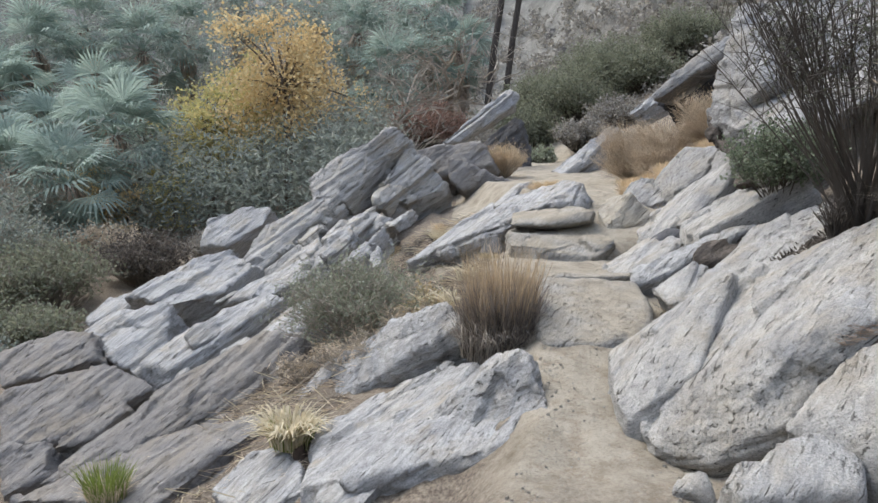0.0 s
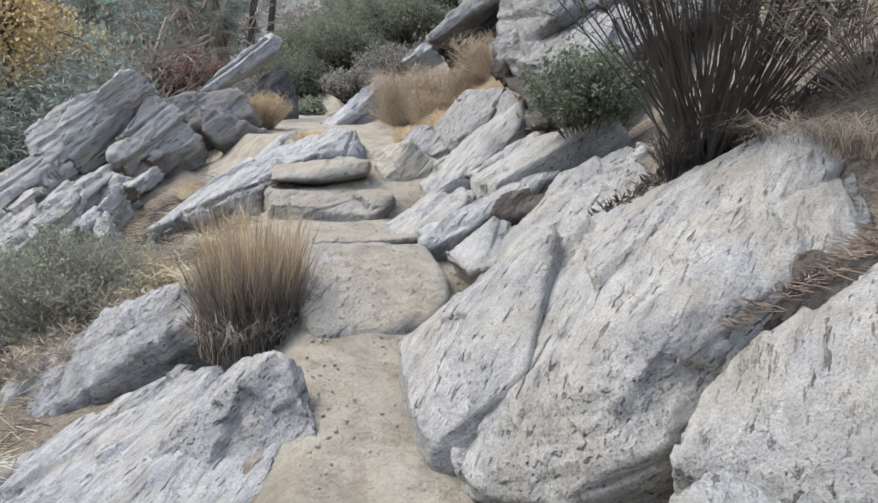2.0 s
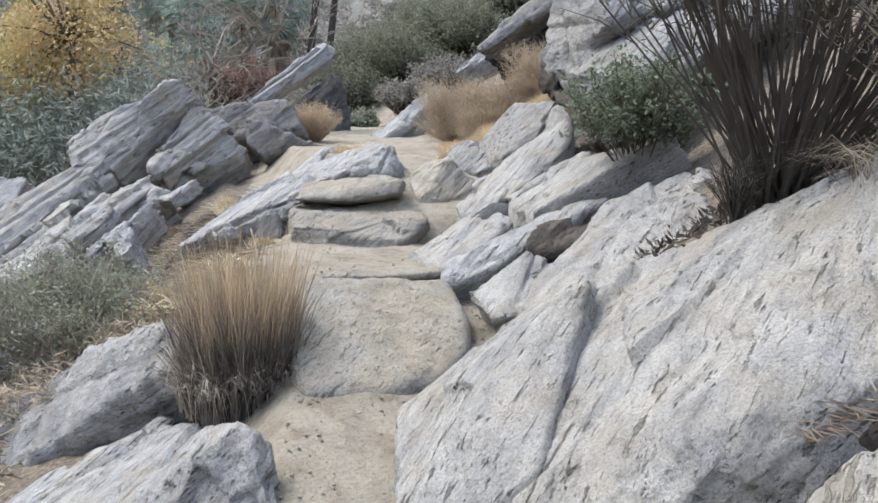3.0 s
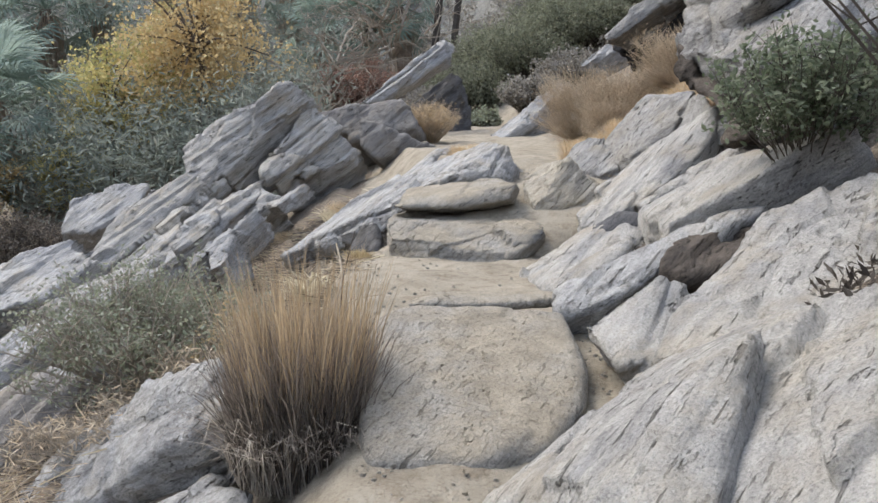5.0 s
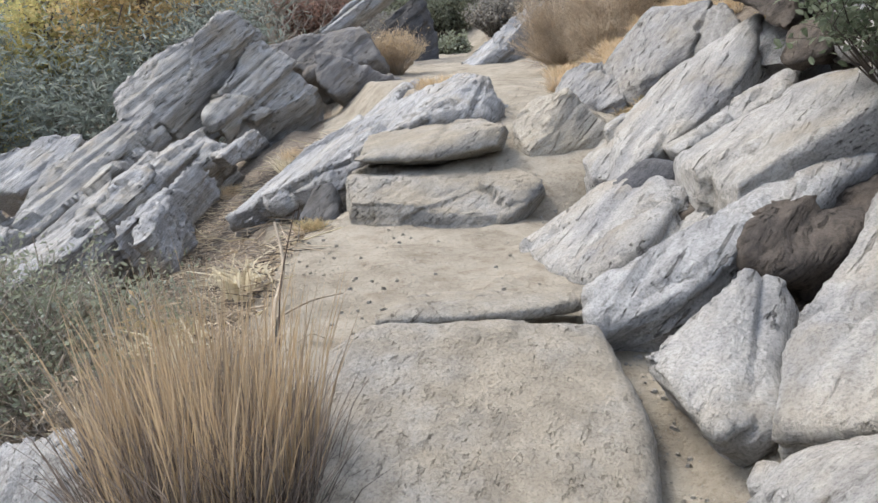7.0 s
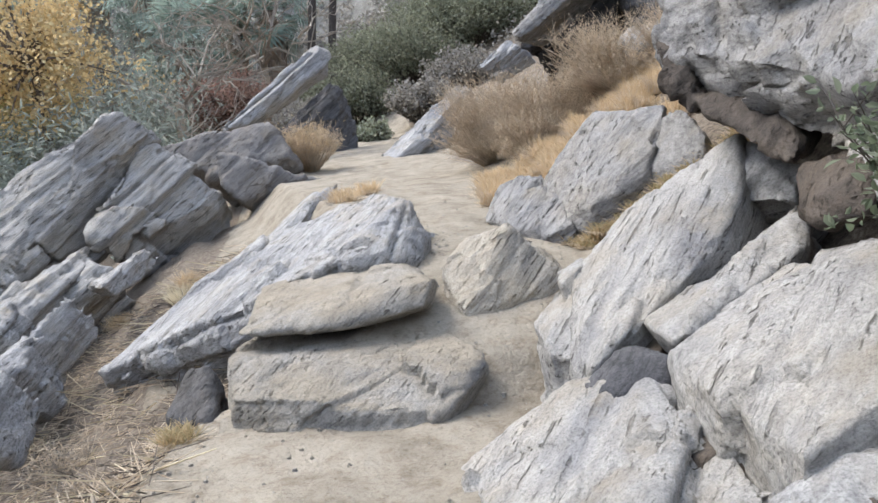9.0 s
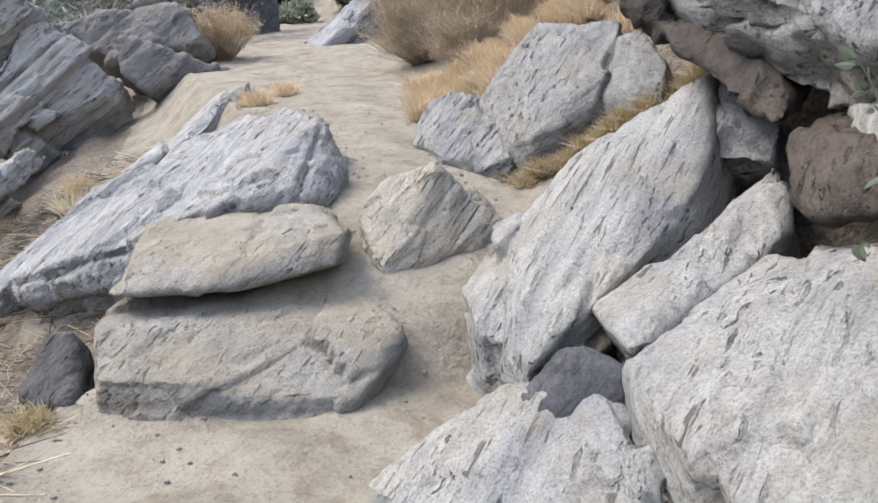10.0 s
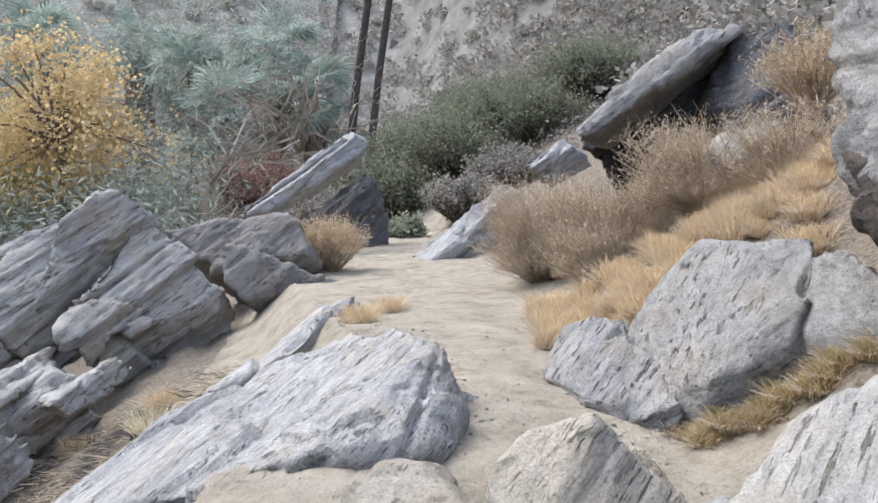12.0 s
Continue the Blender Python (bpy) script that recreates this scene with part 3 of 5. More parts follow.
rock("boulder", "low jagged rock by the sand", [([(1.57, 10.1, 0.78), (1.76, 10.2, 1.07), (1.9, 10.0, 1.16), (2.06, 9.8, 1.13), (2.03, 9.3, 1.01), (2.03, 8.9, 0.9), (1.86, 8.95, 0.83), (1.66, 9.35, 0.83), (1.57, 9.75, 0.84)], (0.2, 0.2, -0.3))], 0.022, ROCK_MID, rough=1.3, layers=1.2, flakes=1.3, root=0.4)
rock("boulder", "tall grey rock below the dry grass", [([(2.01, 9.72, 1.12), (2.27, 9.93, 1.39), (2.48, 9.87, 1.6), (2.82, 9.3, 1.64), (2.73, 9.04, 1.56), (2.52, 8.8, 1.2), (2.13, 8.85, 1.02), (1.96, 9.1, 0.86)], (0.3, 0.3, -0.4))], 0.022, ROCK_MID, rough=0.5, layers=0.5, flakes=0.7, root=0.6)
rock("boulder", "grey rock split off the tall one", [([(2.73, 9.12, 1.56), (2.8, 8.91, 1.6), (2.77, 8.49, 1.46), (2.71, 8.38, 1.29), (2.51, 8.91, 1.19)], (0.3, 0.3, -0.4))], 0.022, ROCK_MID, rough=0.5, layers=0.5, flakes=0.7, root=0.6)
# far end
rock("boulder", "great leaning slab with a rounded beak", [([(-4.14, 14.5, 0.89), (-3.48, 14.6, 1.48), (-2.82, 14.8, 1.8), (-2.44, 15.0, 1.96), (-2.13, 15.1, 1.81), (-2.09, 15.0, 1.66), (-2.33, 14.8, 1.56), (-2.58, 14.6, 1.2), (-2.93, 14.4, 1.0), (-3.55, 13.8, 0.27), (-3.81, 13.5, 0.0)], (0.3, 0.7, -0.6))], 0.035, ROCK_PALE, rough=1.6, layers=2.0, flakes=1.3, scale=2.0, terrace=0.2, soften=3)
rock("boulder", "lumpy grey outcrop under the leaning slab", [([(-2.17, 15.2, 1.55), (-1.85, 15.2, 1.35), (-1.75, 15.1, 1.18), (-1.4, 15.1, 0.9), (-1.4, 14.9, 0.65), (-2.05, 14.4, 0.39), (-2.51, 13.8, 0.3), (-2.69, 13.9, 0.55), (-2.5, 14.5, 1.08)], (0.2, 0.6, -0.5))], 0.035, ROCK_PALE, rough=2.0, layers=1.6, flakes=1.3, scale=2.0, terrace=0.2)
rock("boulder", "smooth dusty boulder beside the path", [([(-2.37, 16.6, 1.42), (-1.77, 16.6, 1.53), (-0.74, 16.6, 1.64), (-0.43, 16.4, 1.43), (-0.36, 16.2, 1.13), (-1.53, 16.2, 0.92)], (0.3, 0.7, -0.6))], 0.04, ROCK_GREY, layers=0.5, scale=1.6, terrace=0.2)
rock("boulder", "wedge-shaped dusty boulder at the path end", [([(-1.32, 15.5, 1.31), (-1.15, 15.5, 1.3), (-0.33, 15.6, 0.93), (0.23, 15.8, 0.71), (-0.63, 15.4, 0.69), (-1.03, 15.2, 0.64), (-1.3, 15.3, 0.87)], (0.2, 0.4, -0.4))], 0.035, ROCK_GREY, layers=0.5, scale=1.6, terrace=0.2)
rock("boulder", "tilted stone plank pointing at the sky", [([(-1.7, 18.5, 1.58), (-0.12, 20.5, 2.99), (0.08, 20.5, 2.93), (0.08, 20.3, 2.56), (-0.55, 19.6, 2.09), (-1.28, 18.8, 1.62)], (0.15, 0.5, -0.1))], 0.035, ROCK, layers=1.8, scale=2.0)
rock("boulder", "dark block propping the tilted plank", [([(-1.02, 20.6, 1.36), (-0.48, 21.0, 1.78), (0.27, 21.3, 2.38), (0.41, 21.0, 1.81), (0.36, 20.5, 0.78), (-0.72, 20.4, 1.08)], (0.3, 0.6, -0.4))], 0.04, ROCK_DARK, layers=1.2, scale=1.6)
rock("boulder", "thin tilted plate of layered stone", [([(1.06, 18.1, 0.74), (1.04, 18.4, 0.94), (2.22, 18.9, 1.75), (2.71, 19.2, 2.09), (2.62, 19.0, 1.91), (1.93, 18.3, 1.15), (1.24, 18.0, 0.74)], (0.4, 0.4, -0.35))], 0.03, ROCK, layers=2.0, scale=1.6)
rock("boulder", "upper tip of a layered stone plate", [([(2.85, 18.5, 2.34), (3.58, 18.8, 2.75), (3.76, 18.6, 2.61), (2.97, 18.4, 2.29)], (0.4, 0.3, -0.3))], 0.03, ROCK, layers=1.5, scale=1.6)
rock("cliff", "tilted rock roof jutting over a dark hollow", [([(2.65, 13.95, 2.49), (3.11, 14.13, 2.95), (4.17, 14.5, 3.65), (4.61, 14.5, 3.75), (4.65, 14.41, 3.66), (4.09, 14.32, 3.48), (3.15, 14.04, 2.85), (2.71, 13.85, 2.45)], (0.9, 1.6, -0.1))], 0.03, ROCK_MID, rough=0.6, layers=1.0, scale=1.3)
# its black tone paints the roof's shade onto the recessed rock
rock("cliff", "dark hollow rock under the tilted roof", [([(2.99, 14.92, 2.41), (3.49, 15.13, 2.91), (4.5, 15.39, 3.61), (4.96, 15.49, 3.74), (4.74, 15.08, 3.17), (4.38, 14.87, 2.71), (3.88, 14.77, 2.48), (3.09, 14.77, 2.29)], (0.8, 1.0, -0.9))], 0.05, ROCK_SHADE, rough=1.5, layers=2.0, scale=2.0)
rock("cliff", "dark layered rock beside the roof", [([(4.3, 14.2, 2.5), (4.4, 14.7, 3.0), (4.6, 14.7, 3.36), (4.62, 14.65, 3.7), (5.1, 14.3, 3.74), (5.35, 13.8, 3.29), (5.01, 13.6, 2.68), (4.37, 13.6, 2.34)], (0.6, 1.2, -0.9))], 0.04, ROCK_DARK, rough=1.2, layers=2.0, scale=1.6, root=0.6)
rock("boulder", "small pale slab below the rock roof", [([(3.7, 12.8, 2.27), (3.99, 13.0, 2.42), (4.43, 12.9, 2.54), (4.26, 12.6, 2.38), (3.75, 12.3, 2.12)], (0.3, 0.5, -0.3))], 0.035, ROCK, layers=1.5, scale=1.6)
# left bank
rock("boulder", "smooth humped slab at the trail edge", [([(-0.9, 3.2, -0.37), (-0.63, 3.4, -0.2), (-0.19, 3.15, 0.25), (-0.06, 2.95, 0.35), (0.05, 3.0, 0.25), (0.09, 2.85, 0.12), (0.16, 2.46, -0.05), (-0.37, 2.9, -0.14)], (-0.1, 0.25, -0.4))], 0.022, ROCK, layers=0.6, root=0.4)
rock("boulder", "broad low slab falling away from the trail", [([(-1.6, 3.0, -0.7), (-1.15, 2.7, -0.48), (-0.91, 3.25, -0.39), (-0.65, 4.4, -0.18), (-1.65, 4.5, -0.69), (-1.81, 4.3, -0.77)], (0, 0.1, -0.5))], 0.025, ROCK, layers=1.0, root=0.4)
rock("boulder", "long grey slab beneath the green shrub", [([(-2.25, 5.5, -0.84), (-1.83, 5.4, -0.43), (-1.28, 5.1, 0.02), (-0.67, 4.58, 0.34), (-0.5, 4.2, 0.24), (-0.65, 4.4, -0.13), (-1.23, 4.7, -0.48), (-1.97, 5.0, -0.87)], (0.1, 0.3, -0.45))], 0.024, ROCK, layers=1.2)
rock("boulder", "long ribbed slab down the bank", [([(-2.48, 6.87, -0.52), (-3.08, 7.2, -0.63), (-3.9, 7.1, -1.04), (-4.44, 7.0, -1.37), (-5.12, 6.6, -1.91), (-5.53, 6.2, -2.24), (-4.45, 6.2, -1.84), (-3.1, 6.5, -1.18), (-2.77, 6.5, -1.07), (-2.48, 6.7, -0.8)], (0.1, 0.4, -0.6))], 0.03, ROCK_GREY, layers=1.6)
rock("boulder", "broken grey slab low on the bank", [([(-4.63, 5.4, -2.03), (-3.75, 5.8, -1.63), (-2.67, 5.9, -1.17), (-2.29, 5.4, -1.13), (-3.27, 5.0, -1.8)], (0.1, 0.3, -0.5))], 0.03, ROCK_GREY, layers=1.6)
rock("boulder", "layered grey boulder on the lower bank", [([(-7.39, 8.6, -1.83), (-7.74, 9.2, -1.54), (-6.89, 9.3, -1.16), (-6.27, 9.2, -1.12), (-6.01, 8.8, -1.44), (-6.48, 8.5, -1.57)], (0.1, 0.6, -0.5))], 0.035, ROCK_GREY, layers=1.5)
rock("boulder", "squat grey boulder with smooth top", [([(-6.55, 7.2, -2.19), (-6.95, 7.9, -1.72), (-6.2, 8.0, -1.44), (-5.41, 8.0, -1.3), (-4.66, 7.6, -1.46), (-4.92, 7.4, -1.58), (-5.82, 7.1, -2.05)], (0.1, 0.5, -0.5))], 0.035, ROCK_GREY, layers=1.0)
rock("boulder", "pale upright boulder on the bank", [([(-6.61, 9.6, -1.22), (-6.35, 10.0, -1.04), (-5.42, 10.0, -0.84), (-5.13, 9.2, -1.53), (-5.19, 8.8, -1.84), (-5.9, 9.0, -1.53)], (0.2, 0.5, -0.6))], 0.035, ROCK, layers=0.8)
rock("boulder", "dark grey stone low on the bank", [([(-6.29, 6.8, -2.02), (-5.68, 6.8, -1.94), (-5.51, 6.4, -2.19), (-5.95, 6.2, -2.39)], (0.1, 0.4, -0.4))], 0.03, ROCK_GREY)
rock("boulder", "ribbed outcrop below the leaning slab", [([(-5.58, 12.5, -1.14), (-4.78, 13.6, 0.08), (-3.73, 14.0, 0.67), (-3.46, 13.8, 0.47), (-4.19, 13.0, -0.23), (-4.98, 12.3, -0.98)], (0.3, 0.5, -0.6)), ([(-3.86, 12.0, -0.21), (-3.75, 12.6, 0.14), (-3.52, 12.6, 0.21), (-3.35, 11.8, -0.09), (-3.45, 11.0, -0.43)], (0.3, 0.5, -0.5))], 0.035, ROCK_PALE, rough=1.5, layers=2.2, flakes=1.3, scale=1.6)
rock("boulder", "broken layered outcrop on the bank", [([(-4.93, 12.5, -0.91), (-3.75, 13.0, -0.12), (-2.96, 13.5, 0.22), (-2.24, 13.0, 0.22), (-2.82, 12.6, -0.27), (-4.16, 12.0, -0.92)], (0.2, 0.5, -0.6))], 0.035, ROCK_PALE, rough=1.5, layers=2.0, flakes=1.3, scale=1.6)
rock("boulder", "low ridge of grey rock above the wash", [([(-6.86, 11.5, -1.07), (-5.99, 12.2, -0.56), (-5.16, 12.6, -0.29), (-5.18, 12.0, -0.68), (-5.96, 11.3, -1.06)], (0.2, 0.5, -0.6))], 0.035, ROCK, rough=1.5, layers=1.6, scale=1.6)
rock("boulder", "pitted grey slab with dark hollows", [([(-3.66, 11.5, -0.34), (-3.22, 12.5, 0.11), (-2.62, 13.5, 0.35), (-2.52, 13.2, 0.24), (-2.95, 12.0, -0.06), (-3.35, 11.3, -0.31)], (0.2, 0.4, -0.5))], 0.03, ROCK_PALE, rough=2.0, layers=1.6, flakes=1.3, scale=1.6)
rock("boulder", "thin flat sheet of grey stone", [([(-2.31, 12.3, 0.16), (-1.85, 13.0, 0.4), (-1.85, 12.8, 0.31), (-2.1, 12.1, 0.18)], (0.1, 0.2, -0.15))], 0.025, ROCK, layers=0.5)
rock("boulder", "narrow grey slab among dry litter", [([(-2.68, 10.0, -0.18), (-2.44, 10.6, 0.02), (-2.13, 11.4, 0.27), (-2.12, 11.2, 0.11), (-2.41, 10.3, -0.11), (-2.63, 9.8, -0.37)], (0.1, 0.3, -0.35))], 0.028, ROCK, layers=1.4)
rock("boulder", "small grey slab in the litter", [([(-1.94, 8.4, 0.03), (-2.03, 8.9, 0.07), (-1.97, 9.4, 0.18), (-1.92, 9.2, 0.09), (-1.81, 8.5, 0.02)], (0.1, 0.3, -0.35))], 0.028, ROCK, layers=1.2)
rock("boulder", "broad sheet of rock at the trail foot", [([(-1.45, 2.7, -0.68), (-1.37, 3.5, -0.6), (-0.91, 3.25, -0.39), (-0.92, 2.65, -0.45), (-1.06, 2.4, -0.53)], (0, 0.1, -0.4))], 0.022, ROCK)
rock("boulder", "thin ribbed slab under the long one", [([(-4.43, 6.3, -1.84), (-3.33, 6.4, -1.35), (-2.81, 6.4, -1.14), (-2.66, 6.1, -1.2), (-3.57, 5.8, -1.56), (-4.07, 5.8, -1.76)], (0.1, 0.3, -0.5))], 0.026, ROCK_GREY, layers=1.5)
rock("boulder", "wide ribbed slab at the bank foot", [([(-5.43, 5.6, -2.13), (-4.69, 5.9, -1.79), (-3.41, 5.9, -1.34), (-2.76, 5.8, -1.2), (-2.73, 5.3, -1.28), (-3.38, 4.9, -1.54), (-3.9, 4.8, -1.71)], (0.1, 0.3, -0.6))], 0.026, ROCK_GREY, layers=1.6)
rock("stone", "small pale slab under the dead rosette", [([(-2.73, 4.6, -1.36), (-2.54, 4.7, -1.18), (-2.14, 4.6, -1.05), (-2.02, 4.4, -1.05), (-2.22, 4.3, -1.17)], (0.05, 0.2, -0.3))], 0.022, ROCK)
rock("boulder", "sharp-edged slab leaning on a boulder", [([(-5.8, 7.0, -2.12), (-5.51, 7.1, -1.83), (-4.89, 7.2, -1.5), (-4.75, 7.0, -1.56), (-5.22, 6.8, -1.92)], (0.1, 0.3, -0.4))], 0.03, ROCK_GREY)
rock("stone", "grey stone among dry grass on the bank", [([(-4.58, 8.5, -1.01), (-4.28, 8.8, -0.75), (-4.08, 8.7, -0.8), (-4.03, 8.4, -0.97), (-4.39, 8.2, -1.08)], (0.1, 0.3, -0.4))], 0.025, ROCK_MID)
rock("stone", "flat grey stone on the bank", [([(-4.56, 7.8, -1.52), (-4.36, 7.9, -1.31), (-3.79, 7.8, -1.21), (-3.77, 7.5, -1.33), (-4.32, 7.4, -1.46)], (0.1, 0.3, -0.4))], 0.025, ROCK_MID)
rock("stone", "pale stone below the shrub", [([(-3.9, 8.0, -1.1), (-3.61, 8.2, -0.92), (-3.4, 8.0, -0.92), (-3.64, 7.8, -1.16)], (0.1, 0.3, -0.4))], 0.025, ROCK)
rock("boulder", "pale sloping slab on the bank crest", [([(-6.42, 11.0, -0.96), (-5.98, 11.4, -0.64), (-4.97, 12.0, -0.37), (-4.5, 11.8, -0.48), (-4.79, 10.8, -0.81), (-5.63, 10.5, -0.99)], (0.1, 0.5, -0.6))], 0.03, ROCK, layers=1.5, scale=1.6)
rock("boulder", "sloping slab behind the green shrub", [([(-4.88, 10.5, -0.94), (-4.17, 11.0, -0.64), (-3.42, 11.5, -0.23), (-2.88, 11.8, -0.07), (-3.02, 11.0, -0.34), (-3.91, 10.4, -0.81)], (0.1, 0.5, -0.6))], 0.03, ROCK, layers=1.5, scale=1.6)
rock("boulder", "smooth grey boulder above the wash", [([(-7.12, 16.0, -0.76), (-7.01, 16.3, -0.14), (-6.26, 16.5, 0.11), (-5.53, 16.5, 0.14), (-5.59, 16.0, -0.23), (-6.39, 15.6, -0.7)], (0.2, 0.8, -0.8))], 0.04, ROCK, layers=0.5, scale=1.6)
rock("boulder", "low dark rock at the wash edge", [([(-7.87, 12.0, -1.6), (-7.55, 12.5, -1.27), (-7.06, 12.4, -1.14), (-7.02, 11.8, -1.44), (-7.56, 11.6, -1.61)], (0.2, 0.6, -0.6))], 0.04, ROCK)
rock("boulder", "pale upright flake on the bank", [([(-3.2, 11.0, -0.18), (-3.06, 11.3, 0.07), (-2.82, 11.6, 0.22), (-2.71, 11.5, 0.15), (-2.75, 11.0, -0.06), (-3.04, 10.7, -0.19)], (0.1, 0.4, -0.5))], 0.025, ROCK, layers=1.4)
rock("boulder", "narrow flake of grey rock", [([(-2.55, 10.3, -0.09), (-2.4, 10.8, 0.07), (-2.32, 10.7, 0.04), (-2.23, 10.3, -0.07), (-2.39, 10.0, -0.12)], (0.1, 0.4, -0.5))], 0.025, ROCK, layers=1.4)
rock("rock_ledge", "dark brown broken edge under the cliff", [([(2.34, 8.25, 2.01), (2.4, 8.2, 2.04), (2.46, 8.0, 1.86), (2.43, 7.8, 1.68), (2.37, 7.8, 1.6), (2.34, 8.0, 1.78)], (0.3, 0.3, 0.05)), ([(2.37, 7.75, 1.67), (2.54, 7.6, 1.72), (2.62, 7.3, 1.59), (2.49, 6.9, 1.45), (2.44, 6.9, 1.38), (2.5, 7.4, 1.55), (2.4, 7.6, 1.57)], (0.3, 0.3, 0.05))], 0.025, ROCK_BROWN, rough=1.5)
rock("soil_bank", "crumbling dark soil under the cliff", [([(2.4, 6.75, 1.4), (2.42, 6.5, 1.44), (2.44, 6.3, 1.43), (2.34, 6.2, 1.29), (2.22, 6.3, 1.24), (2.32, 6.6, 1.28)], (0.4, 0.4, 0.0))], 0.025, ROCK_BROWN, rough=1.8, category="soil")
rock("stone", "loose small stone at the trail edge", [([(1.15, 3.9, 0.41), (1.2, 3.95, 0.44), (1.25, 3.9, 0.45), (1.24, 3.85, 0.41)], (0.05, 0.08, -0.1))], 0.014, ROCK_PALE)
rock("boulder", "shadowed grey rock under the cliff", [([(2.56, 6.7, 1.48), (2.68, 6.2, 1.62), (2.29, 5.7, 1.31), (2.45, 6.3, 1.26)], (0.6, 0.5, 0.0))], 0.03, ROCK, layers=0.8)
rock("boulder", "broad bedrock sheet beneath the humped slab", [([(-1.45, 2.7, -0.68), (-1.63, 4.4, -0.68), (-0.65, 4.3, -0.18), (-0.06, 3.4, 0.11), (0.11, 2.5, -0.08), (-0.4, 2.5, -0.22), (-1.09, 2.6, -0.45)], (-0.05, 0.1, -0.5))], 0.024, ROCK, layers=1.0, root=0.3)
rock("soil_bank", "dark earth packed between two slabs", [([(1.53, 4.95, 0.66), (1.65, 5.15, 0.73), (1.93, 5.35, 0.81), (2.28, 5.3, 0.85), (2.14, 5.0, 0.82), (1.77, 4.85, 0.67), (1.59, 4.8, 0.64)], (0.3, 0.2, -0.2))], 0.022, ROCK_BROWN, rough=1.4, layers=0.3, category="soil")
rock("stone", "thin raised flake of stone across the trail", [([(0.2, 5.02, 0.47), (0.33, 5.08, 0.49), (0.54, 5.1, 0.485), (1.02, 5.16, 0.47), (1.02, 5.06, 0.465), (0.6, 5.03, 0.475)], (0, 0.3, -0.035))], 0.013, ROCK_DUSTY, rough=0.5, layers=0.4, flakes=0.3, lie=(0, 0, 1))
rock("boulder", "ribbed grey slab beside the dead rosette", [([(-2.46, 4.1, -1.32), (-2.25, 4.4, -1.13), (-1.84, 4.4, -0.89), (-1.56, 4.0, -0.8), (-1.81, 3.5, -1.06)], (0.05, 0.2, -0.5))], 0.022, ROCK, layers=1.2)
rock("boulder", "split grey slab low on the bank", [([(-3.28, 4.5, -1.57), (-3.01, 4.8, -1.43), (-2.64, 5.0, -1.25), (-2.17, 4.7, -1.09), (-2.46, 4.1, -1.29)], (0.05, 0.25, -0.5))], 0.024, ROCK_GREY, layers=1.3)
rock("boulder", "grey boulder behind the dead brush", [([(2.84, 3.1, 1.28), (3.04, 3.3, 1.44), (3.31, 3.5, 1.69), (3.32, 3.4, 1.78), (2.98, 2.9, 1.28)], (0.5, 0.3, -0.3))], 0.03, ROCK_MID, layers=0.8)

rock("boulder", "long grey slab running down beside the rosette", [([(-4.2, 4.9, -1.72), (-3.5, 5.35, -1.38), (-2.6, 5.3, -0.98), (-2.42, 5.0, -0.96), (-2.75, 4.75, -1.13), (-3.2, 4.4, -1.45), (-3.7, 4.3, -1.75)], (0.05, 0.2, -0.4))], 0.024, ROCK_GREY, layers=1.6, root=0.4)
rock("boulder", "wedge of grey slab below the rosette", [([(-2.72, 4.25, -1.3), (-2.5, 4.6, -1.08), (-2.15, 4.35, -0.97), (-1.75, 3.6, -0.78), (-1.62, 3.2, -0.8), (-2.0, 3.2, -1.02), (-2.4, 3.7, -1.25)], (0.05, 0.15, -0.4))], 0.022, ROCK, layers=1.5, root=0.4)
rock("boulder", "tilted grey slab behind the long ribbed one", [([(-5.2, 8.3, -1.35), (-4.6, 8.9, -0.95), (-3.6, 9.2, -0.5), (-3.3, 8.9, -0.52), (-3.9, 8.4, -0.9), (-4.6, 8.0, -1.35)], (0.1, 0.4, -0.5))], 0.028, ROCK, layers=1.6, root=0.3)
rock("boulder", "grey slab dipping under the green shrub", [([(-3.6, 8.1, -0.98), (-3.1, 8.6, -0.6), (-2.4, 8.7, -0.32), (-2.2, 8.2, -0.35), (-2.8, 7.7, -0.75), (-3.3, 7.6, -1.05)], (0.1, 0.3, -0.5))], 0.026, ROCK, layers=1.6, root=0.3)

rock("soil_bank", "dark mossy earth filling the crevice", [([(1.5, 6.42, 0.55), (1.78, 6.45, 0.64), (1.66, 5.9, 0.6), (1.78, 5.9, 0.66), (1.6, 5.35, 0.55), (1.85, 5.35, 0.66)], (0.05, 0, -0.3))], 0.02, ROCK_BROWN, rough=1.6, layers=0.2, category="soil")
rock("soil_bank", "dark earth between the oval boulder and slab", [([(1.55, 6.72, 0.55), (1.85, 6.85, 0.7), (2.3, 6.95, 0.88), (2.6, 7.3, 1.04), (2.45, 7.4, 1.02), (1.75, 6.95, 0.66)], (0.05, 0.05, -0.3))], 0.022, ROCK_BROWN, rough=1.4, layers=0.2, category="soil")

rock("stone", "small pale stone at the boulder foot", [([(0.86, 1.5, 0.06), (0.98, 1.6, 0.13), (1.1, 1.58, 0.13), (1.12, 1.45, 0.08), (0.95, 1.4, 0.05)], (0.02, 0.04, -0.2))], 0.016, ROCK_PALE, layers=0.5)
rock("stone", "half-buried pale stone in the trail sand", [([(0.68, 1.62, -0.03), (0.76, 1.7, 0.02), (0.84, 1.66, 0.02), (0.83, 1.55, -0.03)], (0.02, 0.04, -0.15))], 0.014, ROCK_PALE, layers=0.5)

# ---- plants ----


